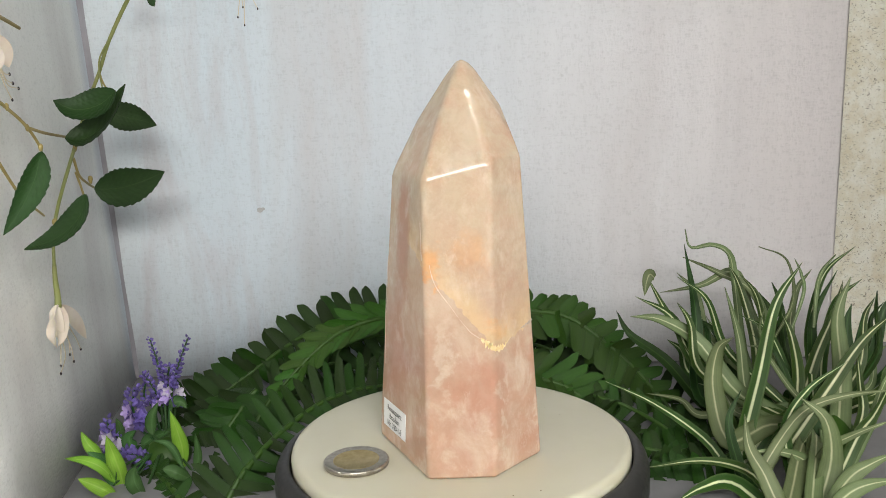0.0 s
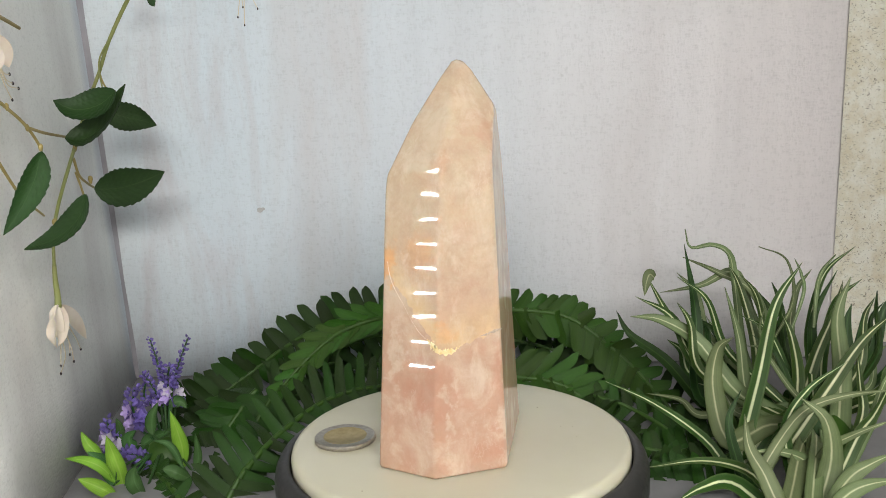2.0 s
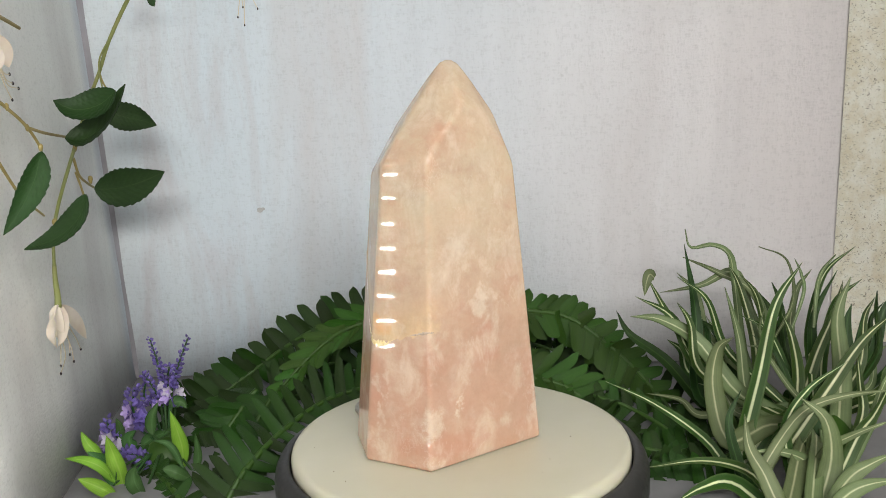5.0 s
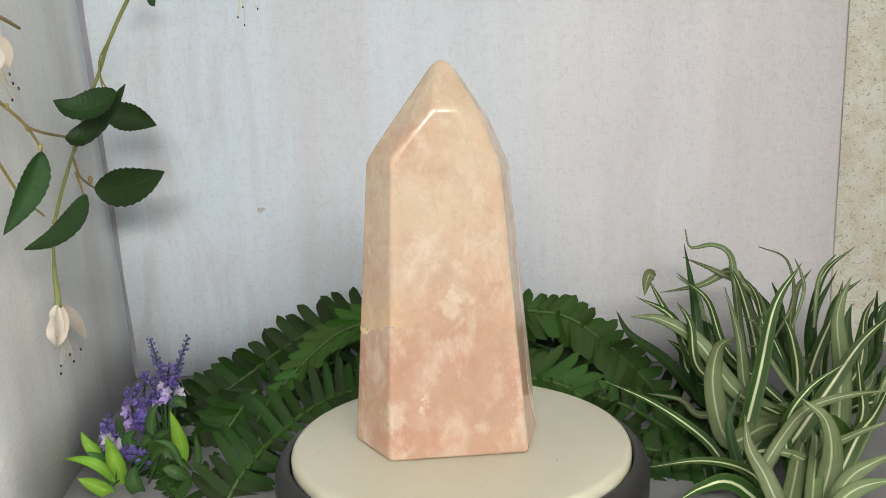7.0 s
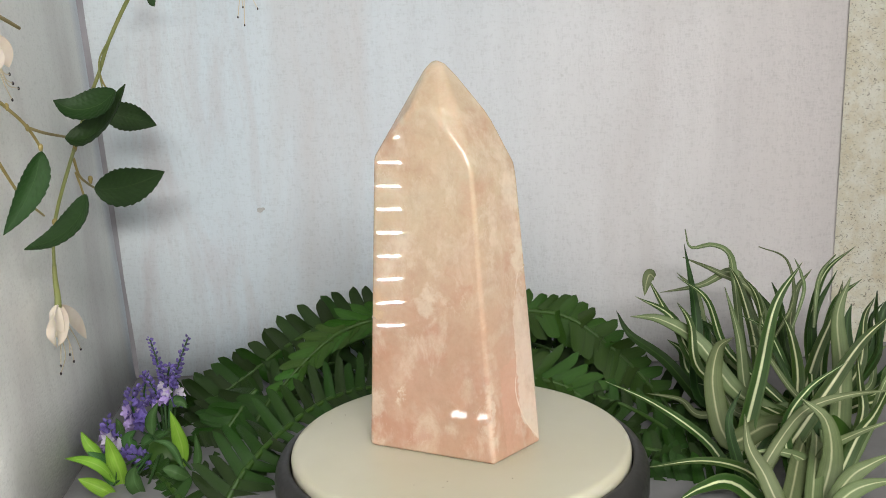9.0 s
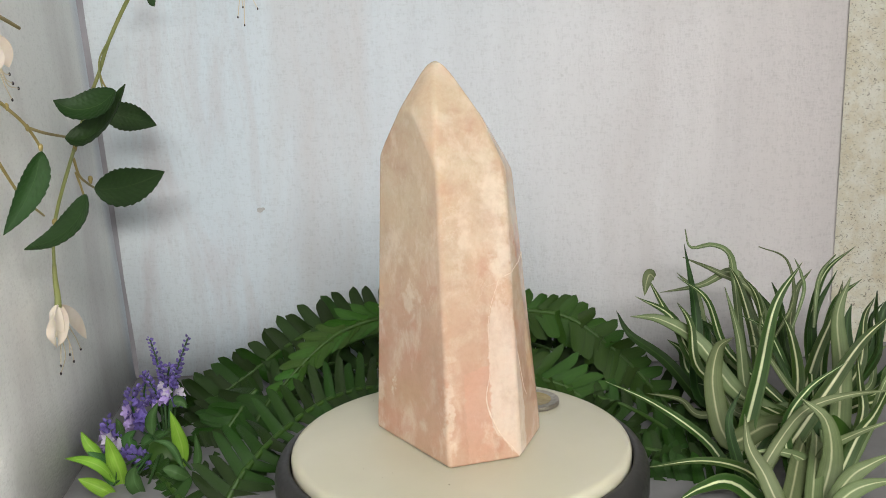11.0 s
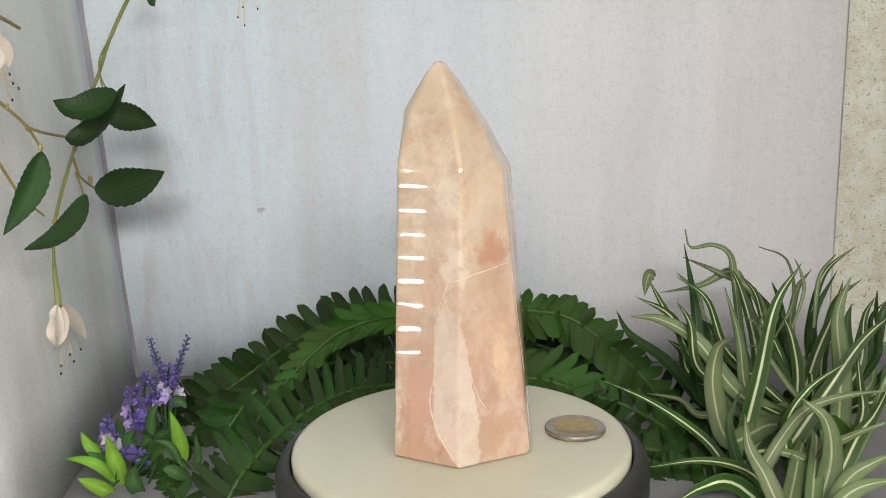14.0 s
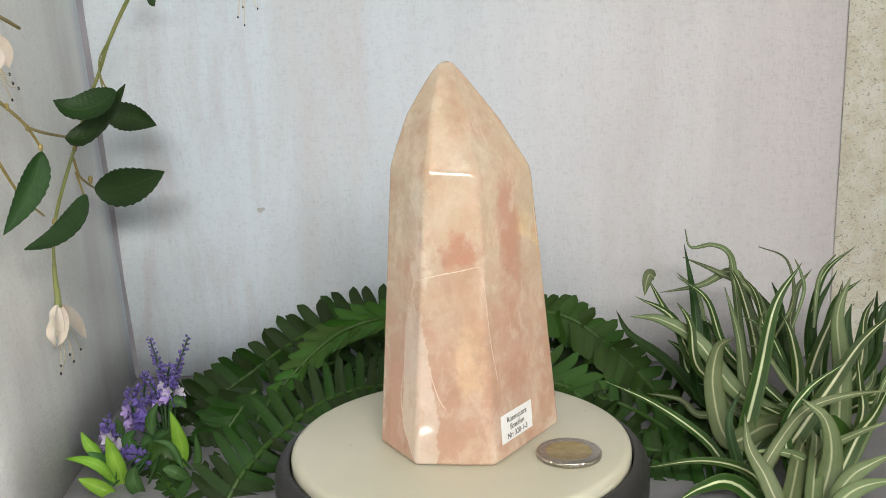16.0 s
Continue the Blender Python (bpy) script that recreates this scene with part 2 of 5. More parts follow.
def led_top_strip(x, y, z, count, pitch):
    """A strip hung over the display, running front to back, with wide chips below."""
    strip = tagged(new("led_strip"), "long led strip hung over the display from the ceiling", "lamp", "led strips beside the display")
    strip.location = (x, y, z)
    half = count * pitch / 2
    part("backing", box(bmesh.new(), -0.018, 0.018, -half, half, 0.0012, 0.006, 0.0005), MAT_PLASTER, strip, smooth=False)
    for k in range(count):
        cy = (k + 0.5) * pitch - half
        part("chip", box(bmesh.new(), -0.014, 0.014, cy - 0.0032, cy + 0.0032, 0.0, 0.0012, 0.0003), MAT_CHIP_TOP, strip, smooth=False)
    for y1 in (-half + 0.02, half - 0.02):
        part("hanger", box(bmesh.new(), -0.0015, 0.0015, y1 - 0.0015, y1 + 0.0015, 0.006, 2.40 - z), MAT_RIM, strip, smooth=False)
    return strip


MAT_CHIP_TOP = glow("led_chip_top", (1.0, 0.98, 0.93), 90.0)
led_top_strip(0.09, -0.39, 0.85, 18, 0.020)
MAT_CHIP_LOW = glow("led_chip_low", (0.94, 0.98, 1.0), 36.0)
led_floor_strip(-0.100, -0.180, 140, 7)


# ---- turntable ----
def turntable():
    base = tagged(new("turntable"), "round motorised turntable with a cream platter and black rim", "turntable")
    base.location = (0, 0, TABLE_Z)
    d = -TABLE_Z
    part("body", lathe(bmesh.new(), [(0, 0), (0.074, 0), (0.0775, 0.002), (0.0785, 0.006), (0.0782, d - 0.017), (0.0775, d - 0.016), (0, d - 0.016)]), MAT_BASE, base, "dark glossy side wall")
    part("rim", lathe(bmesh.new(), [(0.0783, d - 0.019), (0.0789, d - 0.0185), (0.0790, d - 0.0110), (0.0784, d - 0.0080), (0.0770, d - 0.0055), (0.0745, d - 0.0042), (0.0728, d - 0.0040), (0.0722, d - 0.0060), (0.0722, d - 0.0150)]), MAT_RIM, base, "black sloping plastic rim")
    platter = part("platter", lathe(bmesh.new(), [(0, -0.012), (0.0716, -0.012), (0.0717, -0.0030), (0.0714, -0.0018), (0.0707, -0.0007), (0.0696, -0.0001), (0.0685, 0.0), (0.03, 0.0), (0, 0.0)], 160), MAT_PLATTER, base, "cream plastic platter")
    platter.location = (0, 0, d)
    rng = random.Random(4)
    for k in range(8):
        bm = bmesh.new()
        bmesh.ops.create_icosphere(bm, subdivisions=1, radius=rng.uniform(0.00014, 0.0003))
        a, r = rng.uniform(0, 6.28), rng.uniform(0.038, 0.066)
        bmesh.ops.translate(bm, verts=bm.verts, vec=(r * math.cos(a), r * math.sin(a), 0.0))
        part("dust_speck", bm, MAT_SPECK, platter)
    return base, platter


TURNTABLE, PLATTER = turntable()


# ---- crystal ----
def crystal_mass():
    """A six-sided tapering point with a leaning, many-faceted tip, cut as one block."""
    foot = [(-12.4, -41.7), (12.6, -41.7), (31.8, -20.1), (12.7, 30.9), (-16.4, 29.6), (-34.2, 4.3)]
    shoulder = [(-11.0, -31.4, 113), (14.3, -31.5, 119), (26.6, -16.3, 120), (11.6, 22.3, 116), (-15.8, 20.3, 115), (-24.6, 3.0, 113)]
    tip = [(20.3, -1.1, 138.5), (16.7, 7.9, 138), (5.8, -1.7, 160.0)]
    apex = Vector((5.8, -1.7, 160.0))
    for p, share, swell in zip(shoulder * 2, [0.42] * 6 + [0.78] * 6, [1.7, 0.0, 0.0, 2.8, 2.8, 1.7] + [1.1, 0.0, 0.0, 1.7, 1.7, 1.1]):
        q = Vector(p).lerp(apex, share)
        out_dir = Vector((p[0] - apex.x, p[1] - apex.y, 0)).normalized()
        tip.append(tuple(q + out_dir * swell + Vector((0, 0, swell * 0.5))))
    bm = bmesh.new()
    for p in [(x * 1.022, y * 1.022, 0.0) for x, y in foot] + shoulder + tip:
        bm.verts.new(Vector(p) / 1000)
    hull = bmesh.ops.convex_hull(bm, input=bm.verts)
    bmesh.ops.dissolve_limit(bm, angle_limit=radians(4.0), verts=bm.verts, edges=bm.edges)
    bmesh.ops.bevel(bm, geom=bm.edges[:], offset=0.0017, segments=5, affect="EDGES", profile=0.55, clamp_overlap=True)
    bmesh.ops.recalc_face_normals(bm, faces=bm.faces)
    low = min(v.co.z for v in bm.verts)
    bmesh.ops.translate(bm, verts=bm.verts, vec=(0, 0, -low))
    return bm


def quartz():
    """Rose quartz: cream above and pink below, with milky veils, fracture planes and iron-stained patches (all in the stone's own space)."""
    m, nt, b = nodes_of("rose_quartz")
    raw = coords(nt, (1000, 1000, 1000))
    wn = nt.nodes.new("ShaderNodeTexNoise")
    wn.inputs["Scale"].default_value, wn.inputs["Detail"].default_value = 0.10, 5.0
    wn.inputs["Roughness"].default_value = 0.62
    nt.links.new(raw, wn.inputs["Vector"])
    warp = nt.nodes.new("ShaderNodeVectorMath")
    warp.operation = "MULTIPLY_ADD"
    nt.links.new(wn.outputs["Color"], warp.inputs[0])
    warp.inputs[1].default_value = (24, 24, 24)
    off = nt.nodes.new("ShaderNodeVectorMath")
    off.operation = "SUBTRACT"
    nt.links.new(raw, off.inputs[0])
    off.inputs[1].default_value = (12, 12, 12)
    nt.links.new(off.outputs[0], warp.inputs[2])
    soft = warp.outputs[0]
    wn2 = nt.nodes.new("ShaderNodeTexNoise")
    wn2.inputs["Scale"].default_value, wn2.inputs["Detail"].default_value = 0.35, 3.0
    nt.links.new(raw, wn2.inputs["Vector"])
    crisp = nt.nodes.new("ShaderNodeVectorMath")
    crisp.operation = "MULTIPLY_ADD"
    nt.links.new(wn2.outputs["Color"], crisp.inputs[0])
    crisp.inputs[1].default_value = (3, 3, 3)
    off2 = nt.nodes.new("ShaderNodeVectorMath")
    off2.operation = "SUBTRACT"
    nt.links.new(raw, off2.inputs[0])
    off2.inputs[1].default_value = (1.5, 1.5, 1.5)
    nt.links.new(off2.outputs[0], crisp.inputs[2])
    crisp = crisp.outputs[0]

    def side(vec, n, d):
        """Distance past the plane n.p = d, in millimetres."""
        dot = nt.nodes.new("ShaderNodeVectorMath")
        dot.operation = "DOT_PRODUCT"
        nt.links.new(vec, dot.inputs[0])
        dot.inputs[1].default_value = n
        return calc(nt, "SUBTRACT", dot.outputs["Value"], d)

    def least(values):
        out = values[0]
        for v in values[1:]:
            out = calc(nt, "MINIMUM", out, v)
        return out

    def smooth(value, lo, hi, to=1.0):
        r = nt.nodes.new("ShaderNodeMapRange")
        r.interpolation_type = "SMOOTHSTEP"
        nt.links.new(value, r.inputs["Value"])
        r.inputs["From Min"].default_value, r.inputs["From Max"].default_value, r.inputs["To Max"].default_value = lo, hi, to
        return r.outputs["Result"]

    def blob(centre, radius, inner=0.45, to=1.0):
        d = nt.nodes.new("ShaderNodeVectorMath")
        d.operation = "SUBTRACT"
        nt.links.new(soft, d.inputs[0])
        d.inputs[1].default_value = centre
        q = nt.nodes.new("ShaderNodeVectorMath")
        q.operation = "DIVIDE"
        nt.links.new(d.outputs[0], q.inputs[0])
        q.inputs[1].default_value = radius
        ln = nt.nodes.new("ShaderNodeVectorMath")
        ln.operation = "LENGTH"
        nt.links.new(q.outputs[0], ln.inputs[0])
        return calc(nt, "MULTIPLY", calc(nt, "SUBTRACT", 1.0, smooth(ln.outputs["Value"], inner, 1.1)), to)

    cream, rose, deep, milk = (0.58, 0.465, 0.345), (0.55, 0.36, 0.268), (0.51, 0.275, 0.20), (0.74, 0.645, 0.545)
    height = side(soft, (0, 0, 1), 0.0)
    colour = mix(nt, smooth(height, 25, 105), rose, cream)
    # broad pink and pale clouds
    cloud = noise_tex(nt, soft, 0.045, 4.0, 0.55)
    colour = mix(nt, ramp(nt, cloud, [(0.50, grey(0.0)), (0.72, grey(0.45))]), colour, deep)
    veil = noise_tex(nt, coords(nt, (1000, 900, 760)), 0.075, 8.0, 0.64, 0.5)
    colour = mix(nt, ramp(nt, veil, [(0.48, grey(0.0)), (0.72, grey(0.5))]), colour, milk)
    # stained area above the bent crack
    above = least([side(crisp, (1.216, 0, 1.0), 65.9), side(crisp, (-0.43, 0, 1.0), 41.8)])
    stain = calc(nt, "MULTIPLY", smooth(above, 0.0, 0.6), calc(nt, "SUBTRACT", 1.0, smooth(above, 2.0, 17.0)))
    stain = calc(nt, "MULTIPLY", stain, smooth(side(soft, (0, -1, 0), 14.0), 0.0, 8.0))
    colour = mix(nt, calc(nt, "MULTIPLY", stain, 0.6), colour, (0.76, 0.57, 0.33))
    for centre, radius, to in (((-8, -32, 82), (5, 7, 11), 0.75), ((-9, -32, 75), (3.5, 5, 5), 0.8), ((5, -34, 84), (9, 6, 12), 0.35), ((14, -37, 55), (6, 6, 4), 0.4)):
        colour = mix(nt, blob(centre, radius, 0.3, to), colour, (0.76, 0.40, 0.18))
    # pink parts
    for centre, radius, to in (((-19.5, -14, 88), (9, 12, 30), 0.75), ((-23, 11, 84), (8, 8, 9), 0.95), ((10, -38, 30), (14, 8, 16), 0.6), ((-1, 30, 6), (9, 6, 9), 0.8), ((29, -17, 42), (5, 9, 14), 0.45), ((-25, -10, 45), (8, 14, 30), 0.45), ((20, 6, 45), (6, 14, 10), 0.4), ((28, -14, 8), (8, 30, 9), 0.5)):
        colour = mix(nt, blob(centre, radius, 0.4, to), colour, deep)
    # warm honey part
    colour = mix(nt, blob((-27, 10, 40), (7, 7, 20), 0.3, 0.6), colour, (0.76, 0.55, 0.36))
    # milky parts
    for centre, radius, to in (((20, 7, 62), (7, 7, 7), 0.8), ((24, -6, 85), (7, 9, 8), 0.6), ((25.5, -6, 25), (3, 3, 4), 0.9), ((30, -18, 17), (4, 5, 6), 0.6), ((-5, -35, 42), (4, 6, 24), 0.6), ((-9, 22, 103), (6, 6, 18), 0.75), ((-13, 22, 84), (4.5, 6, 26), 0.75), ((3, 25, 92), (4, 6, 22), 0.5), ((12, 30, 25), (3.5, 4, 30), 0.6), ((17, -36, 25), (3, 3, 25), 0.4)):
        colour = mix(nt, blob(centre, radius, 0.35, to), colour, milk)
    # darker pink panel and the white wedge beside it
    panel = least([side(crisp, (0, 1, 0), 16.0), side(crisp, (1, 0, 0), -6.0), side(crisp, (-1, 0, 0), -5.5), side(crisp, (-0.25, 0, -1), -38.0)])
    colour = mix(nt, calc(nt, "MULTIPLY", smooth(panel, 0.0, 0.8), 0.85), colour, (0.60, 0.37, 0.28))
    wedge = least([side(crisp, (-1, 0, 0), 5.0), side(crisp, (-1, 0, 0.8), 16.2), side(crisp, (0, 1, -0.079), 19.7), side(crisp, (-1, 0, -0.35), -14.2), side(crisp, (0, 1, 0.081), 22.6)])
    colour = mix(nt, calc(nt, "MULTIPLY", smooth(wedge, 0.0, 0.9), 0.8), colour, (0.71, 0.60, 0.515))
    # clear, darker pockets between the veils
    pocket = noise_tex(nt, coords(nt, (1000, 1000, 850)), 0.075, 8.0, 0.64, 0.2)
    colour = mix(nt, ramp(nt, pocket, [(0.32, grey(0.52)), (0.52, grey(0.0))]), colour, (0.45, 0.30, 0.215))
    # slanting wisps and thin bright seams
    lean = nt.nodes.new("ShaderNodeMapping")
    lean.inputs["Rotation"].default_value = (0.5, 0.7, 0.3)
    lean.inputs["Scale"].default_value = (1.0, 1.0, 0.62)
    nt.links.new(raw, lean.inputs["Vector"])
    wisp = noise_tex(nt, lean.outputs[0], 0.095, 9.0, 0.63, 0.3)
    colour = mix(nt, ramp(nt, wisp, [(0.54, grey(0.0)), (0.70, grey(0.42))]), colour, (0.79, 0.71, 0.61))
    for scale, width, amount in ((0.060, 0.010, 0.16),):
        seam = calc(nt, "ABSOLUTE", calc(nt, "SUBTRACT", noise_tex(nt, lean.outputs[0], scale, 6.0, 0.6, 0.2), 0.5))
        patch = ramp(nt, noise_tex(nt, raw, 0.05, 2.0), [(0.50, grey(0.0)), (0.62, grey(amount))])
        colour = mix(nt, calc(nt, "MULTIPLY", patch, calc(nt, "SUBTRACT", 1.0, smooth(seam, 0.0, width))), colour, (0.82, 0.73, 0.64))
    # fine flecks
    fleck = noise_tex(nt, raw, 0.55, 5.0, 0.7)
    colour = mix(nt, 0.32, colour, ramp(nt, fleck, [(0.30, (0.86, 0.78, 0.74)), (0.55, grey(1.0))]), "MULTIPLY")
    nt.links.new(colour, b.inputs["Base Color"])
    nt.links.new(calc(nt, "MULTIPLY_ADD", fleck, 0.02, 0.008), b.inputs["Roughness"])
    b.inputs["IOR"].default_value = 1.48
    b.inputs["Subsurface Weight"].default_value = 0.5
    b.inputs["Subsurface Radius"].default_value = (0.007, 0.0045, 0.0035)
    b.inputs["Subsurface Scale"].default_value = 1.0
    bump(nt, b, noise_tex(nt, raw, 0.06, 2.0), 0.12, 0.0004)
    return m


MAT_QUARTZ = quartz()
CRYSTAL = tagged(new("crystal_point", mesh_of("crystal_point", crystal_mass(), MAT_QUARTZ, False)), "polished pink rose quartz point with white veils and an orange crack", "crystal")
CRYSTAL.data.polygons.foreach_set("use_smooth", [True] * len(CRYSTAL.data.polygons))
CRYSTAL.modifiers.new("weighted", "WEIGHTED_NORMAL").weight = 100


def crystal_details():
    """Crack lines and a small paper label on the stone's faces."""
    from mathutils.bvhtree import BVHTree
    tree = BVHTree.FromPolygons([v.co[:] for v in CRYSTAL.data.vertices], [p.vertices[:] for p in CRYSTAL.data.polygons])

    def vein(points, width, material, label, seed):
        rng = random.Random(seed)
        pts = curve_through([Vector(p) / 1000 for p in points], 12 * (len(points) - 1))
        bm = bmesh.new()
        rows = []
        for k, p in enumerate(pts):
            jag = Vector((0, 0, rng.uniform(-1, 1) * width * 0.22))
            q, n, _, _ = tree.find_nearest(p + jag)
            d = (pts[min(k + 1, len(pts) - 1)] - pts[max(k - 1, 0)]).normalized()
            across = n.cross(d).normalized()
            w = width * 0.5 * rng.uniform(0.45, 1.2) * min(1.0, 0.25 + 4 * k / len(pts), 0.25 + 4 * (len(pts) - 1 - k) / len(pts))
            rows.append([bm.verts.new(q - across * w + n * 0.00012), bm.verts.new(q + n * 0.00030), bm.verts.new(q + across * w + n * 0.00012)])
        for a, c in zip(rows, rows[1:]):
            bm.faces.new((a[0], a[1], c[1], c[0]))
            bm.faces.new((a[1], a[2], c[2], c[1]))
        bmesh.ops.recalc_face_normals(bm, faces=bm.faces)
        part("vein", bm, material, CRYSTAL, label)

    pale, straw, slate = MAT_VEIN_PALE, MAT_VEIN_STRAW, MAT_VEIN_SLATE
    vein([(8.5, -37, 53.5), (12.7, -37.3, 50.2), (16, -34.2, 48.6), (20.8, -28.3, 52.2)], 0.0026, straw, "straw-yellow crack", 1)
    vein([(-10.7, -30, 97), (-8.6, -32, 76.4), (-1.6, -34, 64.7), (4.5, -35.6, 56.4), (9, -37, 53)], 0.0004, pale, "thin pale crack", 2)
    vein([(21, -28, 52.4), (24, -24.5, 53.2), (27.6, -20.5, 54.4), (29, -17, 55)], 0.0011, slate, "grey mineral crack", 3)
    vein([(-11, 24, 72), (-6.1, 25.4, 57.7), (-5.5, 27.1, 37), (-3.6, 28.2, 24.6), (-8, 29, 12), (-15, 29.4, 3)], 0.0006, pale, "pale jagged crack edge", 5)
    vein([(-13, 23, 73), (-18.3, 20.3, 75.1), (-22.5, 13.9, 76.5), (-27.1, 4.1, 78.4)], 0.0005, pale, "pale crack edge", 6)
    vein([(-27.1, 4.1, 78.4), (-29, 3, 66), (-30.5, 2, 50), (-31.5, -1, 33)], 0.0003, pale, "pale crack edge", 7)
    vein([(-17.8, 23.9, 42), (-20.7, 21, 28), (-23, 18.5, 22)], 0.0004, pale, "pale crack edge", 8)

    # label on the broad lower face
    centre, _, _, _ = tree.find_nearest(Vector((-25.9, -10.8, 12.4)) / 1000)
    q, n, _, _ = tree.find_nearest(centre)
    right = Vector((0, 0, 1)).cross(n).normalized()
    up = n.cross(right)
    m = Matrix((right, up, n)).transposed().to_4x4()
    m.translation = q + n * 0.00012
    tag = part("label", box(bmesh.new(), -0.0118, 0.0118, -0.0058, 0.0058, 0.0, 0.00012), MAT_PAPER, CRYSTAL, "white paper sticker with black print", False)
    tag.matrix_local = m
    for text, size, y in (("Rosenquarz", 0.0032, 0.0023), ("Brasilien", 0.0032, -0.0010), ("Nr: 320-1-3", 0.0032, -0.0043)):
        cu = bpy.data.curves.new("print_line", "FONT")
        cu.body, cu.size, cu.align_x = text, size, "CENTER"
        cu.offset = 0.00006
        tmp = bpy.data.objects.new("print_line", cu)
        scene.collection.objects.link(tmp)
        bpy.context.view_layer.update()
        me = bpy.data.meshes.new_from_object(tmp.evaluated_get(bpy.context.evaluated_depsgraph_get()))
        bpy.data.objects.remove(tmp)
        me.materials.clear()
        me.materials.append(MAT_INK)
        line = new("print_line", me)
        line.parent = tag
        line.location = (0, y - 0.0004, 0.00018)


MAT_VEIN_PALE = surface("pale_vein", (0.70, 0.54, 0.43), (0.80, 0.68, 0.58), 700.0, 0.25)
MAT_VEIN_STRAW = surface("straw_vein", (0.72, 0.54, 0.24), (0.92, 0.80, 0.52), 600.0, 0.25)
MAT_VEIN_SLATE = surface("slate_vein", (0.30, 0.26, 0.22), (0.62, 0.48, 0.38), 900.0, 0.35)
MAT_PAPER = surface("sticker_paper", (0.86, 0.86, 0.86), (0.90, 0.90, 0.90), 300.0, 0.5)
MAT_INK = surface("black_ink", (0.02, 0.02, 0.02), (0.03, 0.03, 0.03), 300.0, 0.5)


def coin():
    c = tagged(new("coin"), "bimetal coin with a gold middle and silver ring, lying flat", "coin")
    part("ring", lathe(bmesh.new(), [(0.0092, 0.0001), (0.0124, 0.0), (0.01275, 0.0002), (0.012875, 0.0005), (0.012875, 0.0018), (0.01275, 0.0021), (0.0124, 0.0022), (0.0119, 0.0022), (0.0117, 0.00205), (0.0092, 0.00205)], 120), MAT_SILVER, c, "dull silver ring")
    bm = lathe(bmesh.new(), [(0, 0.0001), (0.0092, 0.0001), (0.0092, 0.0021), (0.0089, 0.0021), (0.0087, 0.0020), (0, 0.0020)], 80)
    part("centre", bm, MAT_GOLD, c, "worn brass-gold middle")
    bm = bmesh.new()
    for k in range(96):
        a = 2 * math.pi * k / 96
        q = Matrix.Rotation(a, 4, "Z") @ Matrix.Translation((0.01288, 0, 0.00115))
        bmesh.ops.create_cube(bm, size=1, matrix=q @ Matrix.Diagonal((0.00012, 0.0004, 0.0013, 1)))
    part("reeding", bm, MAT_SILVER, c)
    return c


MAT_SILVER = surface("coin_silver", (0.34, 0.31, 0.27), (0.50, 0.46, 0.41), 500.0, 0.36, metal=1.0, relief=0.0001, relief_scale=700)
MAT_GOLD = surface("coin_gold", (0.42, 0.32, 0.15), (0.56, 0.45, 0.24), 400.0, 0.38, metal=1.0, relief=0.00025, relief_scale=420)
COIN = coin()
COIN_R, COIN_A = math.hypot(0.0417, 0.0261), math.atan2(-0.0261, -0.0417)


